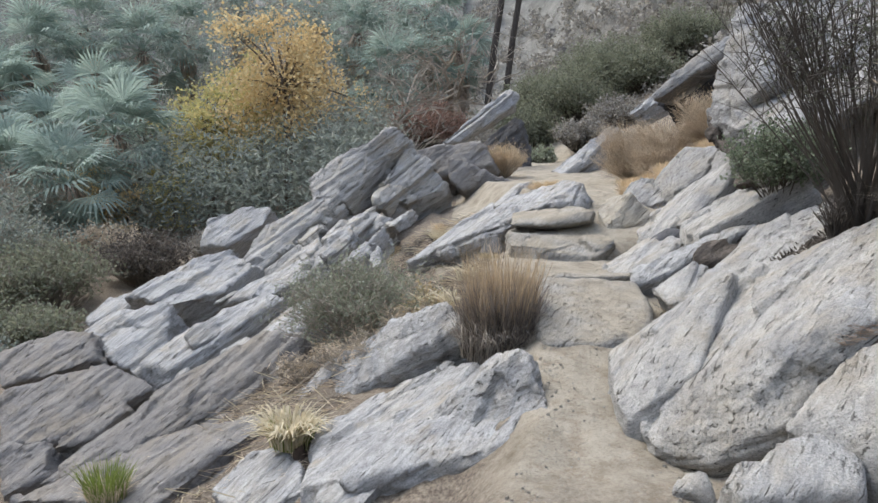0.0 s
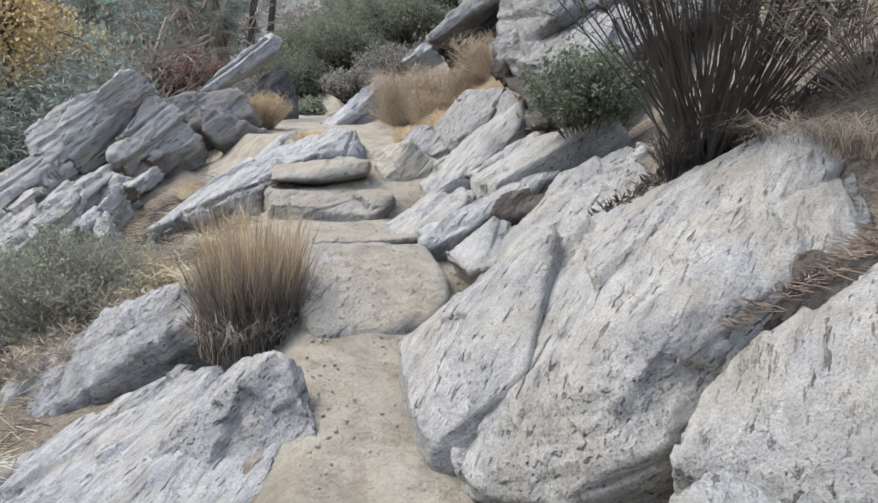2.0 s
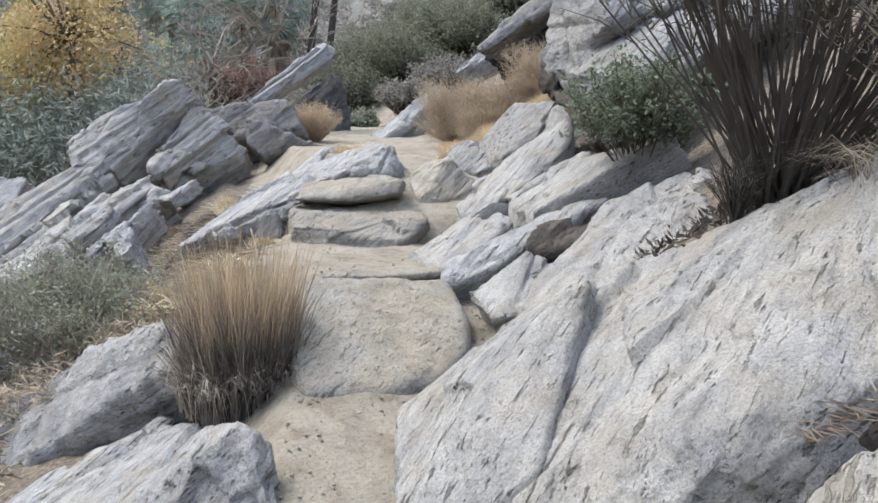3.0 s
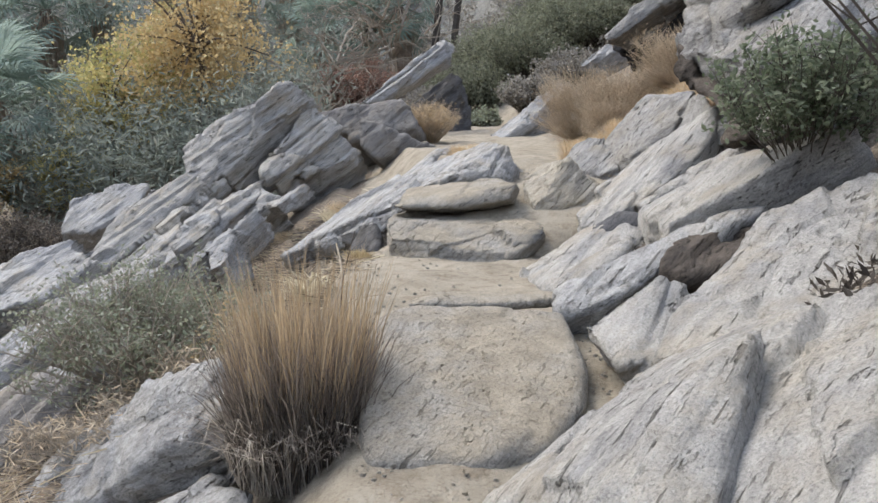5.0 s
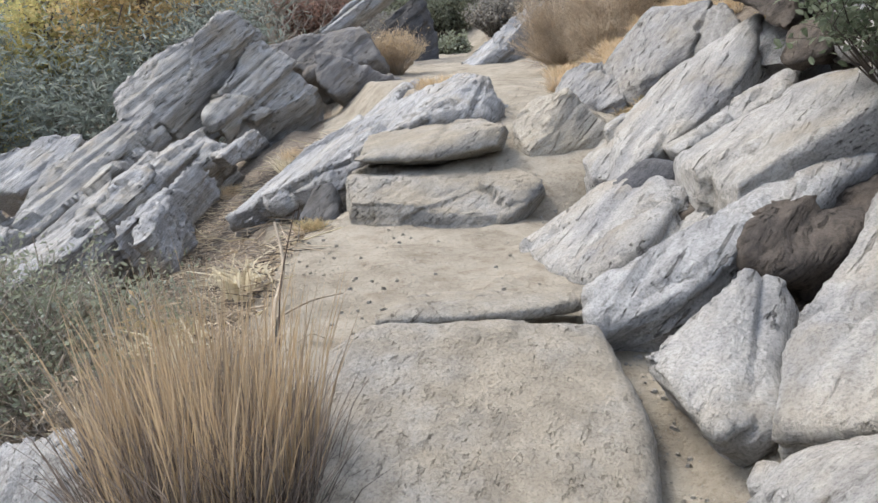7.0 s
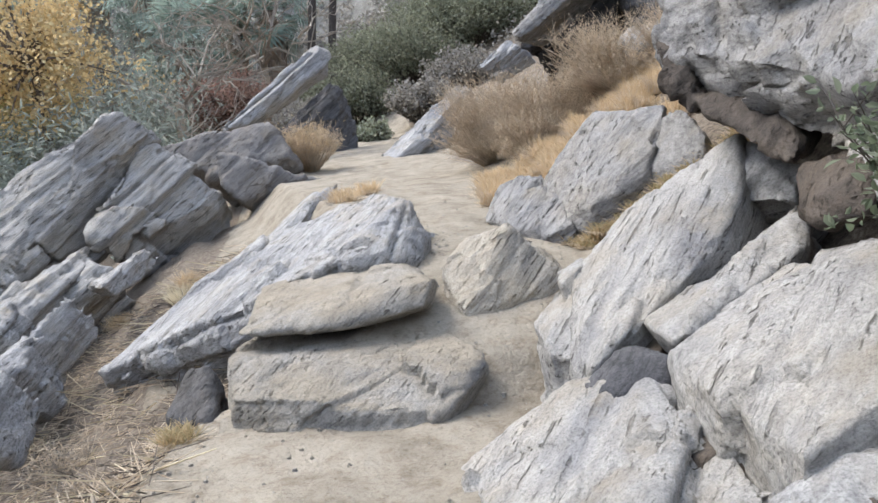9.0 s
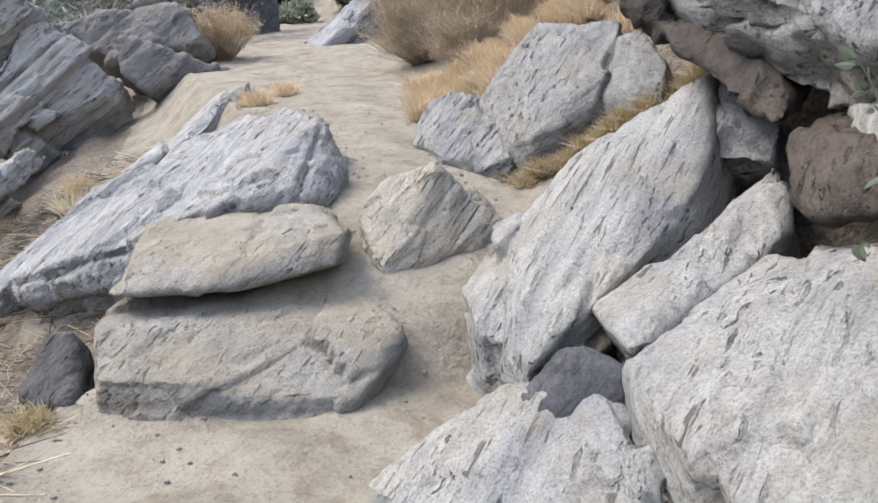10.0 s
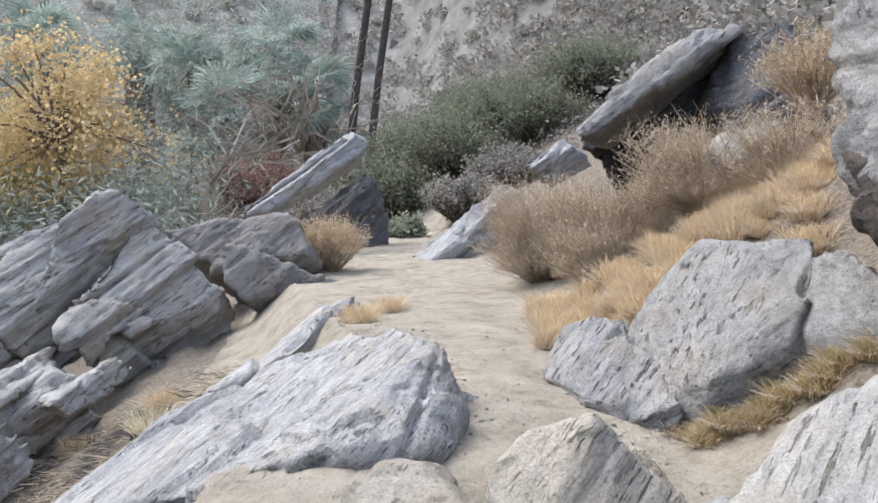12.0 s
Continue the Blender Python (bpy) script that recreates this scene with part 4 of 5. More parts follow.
def blades(name, n, radius, height, spread, width, material, rng, lean=0.0, droop=0.0, base_r=None, wild=0.7):
    """Grass blades from one root: thin tapered strips that bend outwards."""
    verts, faces = [], []
    for _ in range(n):
        a, rr = rng.uniform(0, 2 * math.pi), (base_r if base_r is not None else radius * 0.45) * math.sqrt(rng.random())
        h = height * rng.uniform(0.55, 1.0)
        out = spread * rng.uniform(0.2, 1.0) * (0.35 + rr / max(radius, 0.01))
        b = a + rng.uniform(-wild, wild)
        side = rng.uniform(0, math.pi)
        wx, wy = math.cos(side) * width * rng.uniform(0.6, 1.3), math.sin(side) * width
        x0, y0 = rr * math.cos(a), rr * math.sin(a)
        k = len(verts)
        for j, f in enumerate((0, 0.4, 0.75)):
            bend = f * f
            px, py = x0 + math.cos(b) * out * bend * h + lean * bend, y0 + math.sin(b) * out * bend * h
            pz = h * (f - droop * bend * f * rng.uniform(0.5, 1))
            w = 1 - 0.35 * f
            verts += [(px - wx * w, py - wy * w, pz), (px + wx * w, py + wy * w, pz)]
        f = 1.0
        verts.append((x0 + math.cos(b) * out * h + lean, y0 + math.sin(b) * out * h, h * (1 - droop * rng.uniform(0.5, 1))))
        faces += [(k, k + 1, k + 3, k + 2), (k + 2, k + 3, k + 5, k + 4), (k + 4, k + 5, k + 6)]
    return mesh_from(name, verts, faces, material)


def tube(verts, faces, points, r0, r1, sides=4):
    """A tapered stem along a line of points."""
    k = len(verts)
    m = len(points)
    for i, p in enumerate(points):
        p = Vector(p)
        d = Vector(points[min(i + 1, m - 1)]) - Vector(points[max(i - 1, 0)])
        d = d.normalized() if d.length > 1e-6 else Vector((0, 0, 1))
        u = d.orthogonal().normalized()
        v = d.cross(u)
        r = r0 + (r1 - r0) * i / (m - 1)
        for s in range(sides):
            a = 2 * math.pi * s / sides
            verts.append(tuple(p + (u * math.cos(a) + v * math.sin(a)) * r))
    for i in range(m - 1):
        for s in range(sides):
            a, b = k + i * sides + s, k + i * sides + (s + 1) % sides
            faces.append((a, b, b + sides, a + sides))


def oval_leaf(verts, faces, p, size, rng, aspect=0.24):
    """A near leaf: a pointed oval, folded a little along its rib."""
    d = Vector((rng.gauss(0, 1), rng.gauss(0, 1), rng.gauss(0.3, 0.7))).normalized()
    u = d.orthogonal().normalized()
    u.rotate(Matrix.Rotation(rng.uniform(0, 6.28), 3, d))
    w = d.cross(u)
    k, p, s = len(verts), Vector(p), size * rng.uniform(0.6, 1.25)
    rib = [p, p + d * s * 0.35, p + d * s * 0.7 - w * s * 0.04, p + d * s - w * s * 0.1]
    fold = w * s * 0.07
    verts += [tuple(v) for v in rib]
    verts += [tuple(rib[1] + u * s * aspect + fold), tuple(rib[2] + u * s * aspect * 0.8 + fold), tuple(rib[1] - u * s * aspect + fold), tuple(rib[2] - u * s * aspect * 0.8 + fold)]
    faces += [(k, k + 1, k + 4), (k + 1, k + 2, k + 5, k + 4), (k + 2, k + 3, k + 5), (k, k + 6, k + 1), (k + 1, k + 6, k + 7, k + 2), (k + 2, k + 7, k + 3)]


def leaf(verts, faces, p, size, rng, aspect=0.45):
    d = Vector((rng.gauss(0, 1), rng.gauss(0, 1), rng.gauss(0.25, 0.8))).normalized()
    u = d.orthogonal().normalized()
    u.rotate(Matrix.Rotation(rng.uniform(0, 6.28), 3, d))
    k = len(verts)
    p = Vector(p)
    s = size * rng.uniform(0.6, 1.3)
    verts += [tuple(p), tuple(p + d * s * 0.5 + u * s * aspect), tuple(p + d * s), tuple(p + d * s * 0.5 - u * s * aspect)]
    faces.append((k, k + 1, k + 2, k + 3))


def grass_clump(name, label, at, radius, height, upper, lower, n, rng, spread=0.5, group="", width=0.004, lean=0.0, wild=0.7):
    thing = tagged(new(name), label, "grass", group)
    thing.location = at
    part("upper_tuft", blades("upper_tuft", n, radius, height, spread, width, upper, rng, lean=lean, wild=wild, droop=0.25 if wild > 1 else 0.0), thing)
    if lower:
        part("lower_tuft", blades("lower_tuft", n, radius, height * 0.62, spread * 1.9, width, lower, rng, droop=0.35), thing, "weathered grey blades")
    return thing


def shrub(name, label, at, radius, height, stem_mat, leaf_mat, rng, stems=60, leaves=1500, leaf_size=0.03, flat=1.0, group="", upright=0.0, aspect=0.45, stem_r=0.006, inner=0.35, forks=3, apart=False, oval=False, skirt=0.0):
    """A bush: forking stems from the root, and leaves strewn in uneven clumps along them."""
    thing = tagged(new(name), label, "shrub", group)
    thing.location = at
    sv, sf, lv, lf = [], [], [], []
    tips = []
    for _ in range(stems):
        a = rng.uniform(0, 2 * math.pi)
        out = radius * math.sqrt(rng.random()) * (1 - upright * 0.5)
        h = height * rng.uniform(0.6, 1.0) * (1 - 0.35 * flat * (out / radius) ** 2)
        if rng.random() < skirt:
            out, h = radius * rng.uniform(0.6, 1.05), h * rng.uniform(0.2, 0.6)
        end = Vector((math.cos(a) * out, math.sin(a) * out * 0.9, h))
        mid = Vector((end.x * (0.35 if upright else 0.5), end.y * (0.35 if upright else 0.5), h * 0.5)) + Vector((rng.uniform(-1, 1), rng.uniform(-1, 1), 0)) * radius * 0.08
        root = Vector((rng.uniform(-1, 1), rng.uniform(-1, 1), -0.3)) * radius * 0.1
        tube(sv, sf, [root, mid, end], stem_r, stem_r * 0.35, 3)
        for _ in range(forks):
            f = rng.uniform(0.45, 0.95)
            p = mid.lerp(end, (f - 0.45) / 0.55)
            q = p + Vector((rng.gauss(0, 1), rng.gauss(0, 1), rng.uniform(0.2, 1.6))).normalized() * radius * rng.uniform(0.15, 0.4)
            tube(sv, sf, [p, p.lerp(q, 0.5) + Vector((0, 0, 0.02 * radius)), q], stem_r * 0.5, stem_r * 0.2, 3)
            tips.append((p, q))
        if apart:
            part("stem", mesh_from("stem", sv, sf, stem_mat), thing)
            sv, sf = [], []
    if sv:
        part("branchwork", mesh_from("branchwork", sv, sf, stem_mat), thing)
    if leaves:
        for _ in range(leaves):
            p, q = rng.choice(tips)
            c = p.lerp(q, rng.uniform(inner, 1.1)) + Vector((rng.gauss(0, 1), rng.gauss(0, 1), rng.gauss(0, 1))) * radius * 0.045
            (oval_leaf(lv, lf, c, leaf_size, rng) if oval else leaf(lv, lf, c, leaf_size, rng, aspect))
        part("foliage", mesh_from("foliage", lv, lf, leaf_mat), thing)
    return thing


rng = random.Random(11)


def one_twig(name, label, points, r0, r1, material):
    verts, faces = [], []
    pts = [Vector(p) for p in points]
    fine = []
    for i in range(len(pts) - 1):
        a, b = pts[i], pts[i + 1]
        before, after = pts[max(0, i - 1)], pts[min(len(pts) - 1, i + 2)]
        for j in range(5):
            t = j / 5
            fine.append(0.5 * (2 * a + (b - before) * t + (2 * before - 5 * a + 4 * b - after) * t * t + (3 * a - before - 3 * b + after) * t ** 3))
    fine.append(pts[-1])
    base = fine[0].copy()
    tube(verts, faces, [p - base for p in fine], r0, r1, 7)
    ob = new(name, mesh_from(name, verts, faces, material, True))
    ob.location = base
    return tagged(ob, label, "branch")


# ---- plants along the trail ----
clump = tagged(new("grass_clump"), "dense dry bunchgrass with straw tips beside stone step", "grass")
clump.location = (-0.2, 4.22, -0.05)
part("upper_tuft", blades("upper_tuft", 900, 0.42, 1.02, 0.3, 0.0026, STRAW, rng, base_r=0.27, wild=1.6), clump, "straw-coloured upright blades")
part("body_tuft", blades("body_tuft", 2200, 0.55, 0.82, 0.42, 0.0024, GREYBLADE, rng, droop=0.15, wild=2.4, base_r=0.3), clump, "grey-brown inner blades")
# dark stems put the shade inside the clump into the colour
part("shade_tuft", blades("shade_tuft", 1700, 0.5, 0.62, 0.6, 0.0026, TWIG, rng, droop=0.2, wild=2.4, base_r=0.32), clump, "inner stems darkened for the clump's own shade")
part("tangled_tuft", blades("tangled_tuft", 1300, 0.6, 0.6, 1.1, 0.0026, PALETWIG, rng, droop=0.6, wild=3.1, base_r=0.34), clump, "tangled pale grey blades")
part("lower_tuft", blades("lower_tuft", 1500, 0.6, 0.5, 1.35, 0.0026, GREYBLADE, rng, droop=0.65, wild=1.9), clump, "matted grey blades at the foot")
shrub("shrub", "low grey-green shrub spreading over the rocks", (-1.75, 6.4, -0.55), 0.95, 1.0, PALETWIG, SAGE, rng, stems=210, leaves=11000, leaf_size=0.034, forks=6, stem_r=0.008, inner=0.5, oval=True, skirt=0.3)
shrub("shrub", "small green shrub behind the bunchgrass", (-0.95, 6.0, -0.35), 0.4, 0.6, PALETWIG, OLIVEGRASS, rng, stems=90, leaves=1500, leaf_size=0.05, aspect=0.15)
shrub("broom_bush", "tall dark-stemmed broom bush on the rock", (2.3, 3.4, 1.1), 1.25, 2.2, TWIG, BROOMLEAF, rng, stems=150, leaves=5500, leaf_size=0.04, aspect=0.12, stem_r=0.0085, forks=8, flat=0.3, apart=True)
shrub("shrub", "rounded leafy green bush on the pale slabs", (2.42, 5.5, 1.02), 0.58, 1.0, TWIG, GREEN, rng, stems=75, leaves=5200, leaf_size=0.044, forks=6, inner=0.1, apart=True, oval=True)
shrub("twiggy_shrub", "small leafless dark shrub on the rock", (2.05, 3.3, 1.0), 0.24, 0.4, TWIG, TWIG, rng, upright=0.7, stems=60, leaves=0, forks=5, stem_r=0.004)
shrub("dead_brush", "tangle of bleached dead stems on the slope", (3.0, 2.9, 1.45), 0.9, 1.0, PALETWIG, TAN, rng, stems=90, leaves=900, leaf_size=0.12, aspect=0.05, forks=6, stem_r=0.005)
mat = tagged(new("grass_clump"), "matted dead grass hanging off the bank", "grass")
mat.location = (2.75, 2.75, 1.25)
part("upper_tuft", blades("upper_tuft", 900, 0.7, 0.4, 1.8, 0.0025, TAN, rng, droop=0.8, wild=3.1, base_r=0.45), mat)
part("lower_tuft", blades("lower_tuft", 700, 0.7, 0.35, 1.8, 0.0025, GREYBLADE, rng, droop=0.9, wild=3.1, base_r=0.5), mat)
lv, lf = [], []
for _ in range(1500):
    x, y = rng.uniform(1.75, 3.2), rng.uniform(2.9, 4.2)
    leaf(lv, lf, (x, y, ground_at(x, y) + 0.015 + 0.03 * rng.random()), 0.07, rng, 0.12)
tagged(new("leaf_litter", mesh_from("leaf_litter", lv, lf, TWIG)), "brown twigs and dry leaves under the broom bush", "litter", kind="stuff")
for x, y, r, h, n in ((2.4, 14.2, 0.8, 1.25, 420), (3.0, 13.6, 0.9, 1.0, 420), (3.75, 12.9, 0.95, 0.85, 420), (2.7, 13.1, 0.5, 0.7, 200), (4.1, 12.1, 0.6, 0.8, 200)):
    shrub("dry_bush", "dry tan bush above the sandy path", (x, y, ground_at(x, y) - 0.08), r, h, TAN, TAN, rng, stems=n, leaves=n * 10, leaf_size=0.045, aspect=0.09, forks=7, flat=0.25, skirt=0.45, group="dry bushes above the path", stem_r=0.005)
shrub("dry_bush", "small tan bush by the dusty boulder", (-0.1, 16.9, ground_at(-0.1, 16.9) - 0.05), 0.6, 0.95, TAN, GOLD, rng, stems=250, leaves=2000, leaf_size=0.06, aspect=0.1, forks=4, stem_r=0.005)
shrub("dry_bush", "rust-tipped dry bush beside the rock roof", (4.55, 12.6, ground_at(4.55, 12.6) + 0.45), 0.6, 0.8, TAN, GOLD, rng, stems=200, leaves=2000, leaf_size=0.05, aspect=0.12, forks=4)
# golden grass on the bank
tufts = [tagged(grass_clump("grass_tuft", "golden dry grass tuft on the bank", (1.9 + 0.3 * i, 10.8, ground_at(1.9 + 0.3 * i, 10.8) - 0.02), 0.3, 0.27, GOLD, TAN, 300, rng, spread=1.15, width=0.003, wild=3.0), group="golden grass tufts") for i in range(3)]
for i in range(130):
    f, g = rng.random(), rng.random()
    x, y = 1.75 + 2.4 * f + 0.25 * g, 10.6 + 0.4 * f + 1.7 * g
    copy_thing(tufts[i % 3], pose(x, y, ground_at(x, y) - 0.03, rng.uniform(-22, 22), rng.uniform(-25, 12), rng.uniform(0, 360)) @ Matrix.Scale(rng.uniform(0.5, 1.15), 4))
for x, y in ((0.15, 11.2), (-0.05, 11.0), (-0.45, 11.1), (-0.7, 11.4), (0.45, 12.0), (-1.3, 12.6), (0.7, 12.6), (-2.2, 12.9), (3.5, 10.6), (3.8, 11.0), (3.3, 10.2), (4.0, 11.6)):
    copy_thing(tufts[rng.randrange(3)], pose(x, y, ground_at(x, y) - 0.06, 0, rng.uniform(-10, 0), rng.uniform(0, 360)))
olive = tagged(grass_clump("grass_tuft", "olive and straw grass at the rock foot", (2.2, 8.75, ground_at(2.2, 8.75)), 0.2, 0.13, OLIVEGRASS, TAN, 300, rng, spread=1.6, width=0.0035, wild=3.0), group="grass at the rock foot")
for x, y in [(2.1 + 0.065 * i, 8.78 - 0.035 * i + 0.05 * (i % 3)) for i in range(15)] + [(2.05, 8.95), (-0.55, 7.5), (-0.75, 7.65), (-0.5, 7.8), (-0.35, 7.35), (1.92, 7.25)]:
    copy_thing(olive, pose(x, y, ground_at(x, y) - 0.03, 0, 0, rng.uniform(0, 360)))
for x, y, r in ((-1.15, 5.7, 0.35), (-1.7, 5.3, 0.45), (-0.75, 5.25, 0.3), (-2.3, 5.9, 0.4), (-1.9, 8.2, 0.3), (-1.5, 7.0, 0.35)):
    shrub("dead_brush", "low tangle of dead twigs on the bank", (x, y, ground_at(x, y) - 0.03), r, 0.32, PALETWIG, TAN, rng, stems=60, leaves=250, leaf_size=0.1, aspect=0.05, forks=5, stem_r=0.004, group="dead twig tangles")
grass_clump("grass_clump", "flattened pale dead grass by the layered rock", (-1.25, 12.0, ground_at(-1.25, 12.0) - 0.02), 0.3, 0.3, PALESTRAW, TWIG, 260, rng, spread=1.5, width=0.004)
one_twig("dead_branch", "short bleached stick in dead grass", [(-1.35, 12.0, ground_at(-1.35, 12.0) + 0.1), (-1.42, 12.05, ground_at(-1.35, 12.0) + 0.28)], 0.014, 0.01, PALESTRAW)
# collapsed palm leaves and brush in the litter beside the trail
for x, y, n in ((-0.95, 6.05, 60), (-0.7, 5.75, 40), (-1.25, 5.85, 50), (-0.55, 6.25, 34)):
    heap = tagged(new("dead_palm_leaf"), "collapsed bleached palm leaf curling in the litter", "palm leaf", "dead palm leaves")
    heap.location = (x, y, ground_at(x, y) + 0.03)
    part("blade_fan", blades("blade_fan", n, 0.2, 0.42, 1.6, 0.012, PALESTRAW, rng, droop=0.75, wild=2.4), heap)
    sv, sf = [], []
    tube(sv, sf, [(0, 0, 0.0), (0.14, -0.05, 0.09), (0.3, 0.02, 0.1), (0.42, 0.12, 0.03)], 0.014, 0.007, 6)
    part("stalk", mesh_from("stalk", sv, sf, WOOD, True), heap, "bleached curved stalk")
for x, y, r in ((-1.3, 5.2, 0.4), (-0.9, 6.3, 0.35), (-0.35, 5.2, 0.25), (-1.5, 6.0, 0.4), (-1.35, 8.6, 0.3), (-1.7, 9.4, 0.35)):
    shrub("dead_brush", "low tangle of dead twigs on the bank", (x, y, ground_at(x, y) - 0.03), r, 0.28, PALETWIG, TAN, rng, stems=70, leaves=300, leaf_size=0.09, aspect=0.05, forks=5, stem_r=0.0035, group="dead twig tangles", skirt=0.5)
# dead rosette with a pale crown and dark stump
rosette = tagged(new("dead_rosette"), "dead rosette with bleached leaves and dark stump", "plant")
rosette.location = (-1.95, 4.05, -0.82)
part("leaf_crown", blades("leaf_crown", 380, 0.3, 0.5, 1.3, 0.013, PALESTRAW, rng, droop=0.6), rosette, "bleached straw leaves")
part("green_tuft", blades("green_tuft", 120, 0.4, 0.3, 0.8, 0.004, FRESH, rng), rosette, "fresh green blades")
sv, sf = [], []
tube(sv, sf, [(0.08, -0.08, -0.2), (0.1, -0.1, -0.05), (0.08, -0.06, 0.06)], 0.07, 0.05, 9)
part("stump", mesh_from("stump", sv, sf, STUMP, True), rosette, "dark brown stump")
grass_clump("grass_tuft", "fresh green grass between grey slabs", (-3.85, 4.6, ground_at(-3.85, 4.6) + 0.25), 0.4, 0.4, FRESH, TAN, 260, rng, spread=0.8)
one_twig("dead_branch", "long bleached stick lying on the grey slab", [(-2.6, 5.7, -1.05), (-2.14, 5.75, -0.7), (-1.63, 5.9, -0.32), (-1.4, 6.0, 0.05)], 0.016, 0.009, WOOD)
one_twig("dead_branch", "pale dead stalk curving up from the litter", [(-0.23, 5.3, ground_at(-0.23, 5.3) + 0), (-0.27, 5.6, ground_at(-0.27, 5.6) + 0.05), (-0.27, 5.9, ground_at(-0.27, 5.9) + 0.14), (-0.33, 6.1, ground_at(-0.33, 6.1) + 0.3)], 0.012, 0.007, WOOD)
one_twig("dead_branch", "thin dark upright twig in the litter", [(-0.18, 5.2, ground_at(-0.18, 5.2) + 0), (-0.19, 5.4, ground_at(-0.19, 5.4) + 0.2), (-0.14, 5.6, ground_at(-0.14, 5.6) + 0.45)], 0.005, 0.002, STUMP)
one_twig("dead_branch", "bleached curved palm stalk in the litter", [(-0.76, 5.9, ground_at(-0.76, 5.9) + 0.02), (-0.72, 6.0, ground_at(-0.72, 6.0) + 0.08), (-0.56, 6.0, ground_at(-0.56, 6.0) + 0.08), (-0.33, 5.8, ground_at(-0.33, 5.8) + 0.03)], 0.012, 0.005, WOOD)
one_twig("dead_branch", "thin bleached stick in the litter", [(-0.24, 5.5, ground_at(-0.24, 5.5) + 0.03), (-0.11, 5.6, ground_at(-0.11, 5.6) + 0.05), (0.02, 5.7, ground_at(0.02, 5.7) + 0.04)], 0.007, 0.003, WOOD)
one_twig("dead_branch", "thin pale twig on the litter", [(-0.14, 5.1, ground_at(-0.14, 5.1) + 0.02), (-0.06, 5.2, ground_at(-0.06, 5.2) + 0.03), (-0.0, 5.2, ground_at(-0.0, 5.2) + 0.02)], 0.004, 0.002, WOOD)
one_twig("dead_branch", "thin dark stalk standing in sand", [(-0.8, 8.6, ground_at(-0.8, 8.6) + 0), (-0.72, 8.8, ground_at(-0.72, 8.8) + 0.15), (-0.67, 8.9, ground_at(-0.67, 8.9) + 0.35)], 0.006, 0.003, STUMP)
# ---- trees in the wash ----


def tree(name, label, at, height, crown, leaf_mat, bark, leaves, leaf_size, rng, lean=(0, 0), clumps=44):
    """Tapered trunk, forking limbs, and a crown of leaves in loose clumps round the limb ends. crown: half sizes."""
    thing = tagged(new(name), label, "tree")
    thing.location = at
    tv, tf, lv, lf, wv, wf = [], [], [], [], [], []
    top = Vector((lean[0], lean[1], height * 0.55))
    tube(tv, tf, [(0, 0, -0.4), top * 0.5 + Vector((0.12, 0, 0)), top], height * 0.03, height * 0.018, 8)
    part("trunk", mesh_from("trunk", tv, tf, bark, True), thing)
    mid = Vector((lean[0] * 1.4, lean[1] * 1.4, height - crown[2]))
    ends = []
    for _ in range(clumps):
        d = Vector((rng.gauss(0, 1), rng.gauss(0, 1), rng.gauss(-0.1, 0.9))).normalized() * rng.uniform(0.3, 1.2)
        e = mid + Vector((d.x * crown[0], d.y * crown[1], d.z * crown[2]))
        s = top.lerp(mid, rng.random() * 0.8)
        wv, wf = [], []
        tube(wv, wf, [s, s.lerp(e, 0.5) + Vector((0, 0, 0.2)), e], height * 0.008, height * 0.002, 4)
        part("limb", mesh_from("limb", wv, wf, bark), thing)
        ends.append((e, rng.uniform(0.55, 1.2)))
    r = 0.24 * (crown[0] + crown[1] + crown[2]) / 3
    for _ in range(leaves):
        e, s = rng.choice(ends)
        c = e + Vector((rng.gauss(0, 1), rng.gauss(0, 1), rng.gauss(-0.15, 0.8))) * r * s * 0.75
        leaf(lv, lf, c, leaf_size, rng, 0.4)
    part("crown", mesh_from("crown", lv, lf, leaf_mat), thing)
    return thing


def frond_mesh(rng, material):
    """A fan leaf: stalk and a spread of drooping blades."""
    verts, faces = [], []
    tube(verts, faces, [(0, 0, 0), (0.45, 0, 0.06), (0.9, 0, 0.05)], 0.02, 0.012, 3)
    for i in range(19):
        a = radians(-95 + 190 * i / 18)
        ln = rng.uniform(0.75, 1.0)
        d = Vector((math.cos(a), math.sin(a), 0))
        s = Vector((-math.sin(a), math.cos(a), 0)) * 0.035
        p = Vector((0.9, 0, 0.05))
        k = len(verts)
        m = p + d * ln * 0.6 + Vector((0, 0, 0.02))
        e = p + d * ln + Vector((0, 0, -0.3 * rng.uniform(0.4, 1.2)))
        verts += [tuple(p), tuple(m + s), tuple(e), tuple(m - s)]
        faces.append((k, k + 1, k + 2, k + 3))
    return mesh_from("frond", verts, faces, material)


FROND = frond_mesh(rng, PALMLEAF)


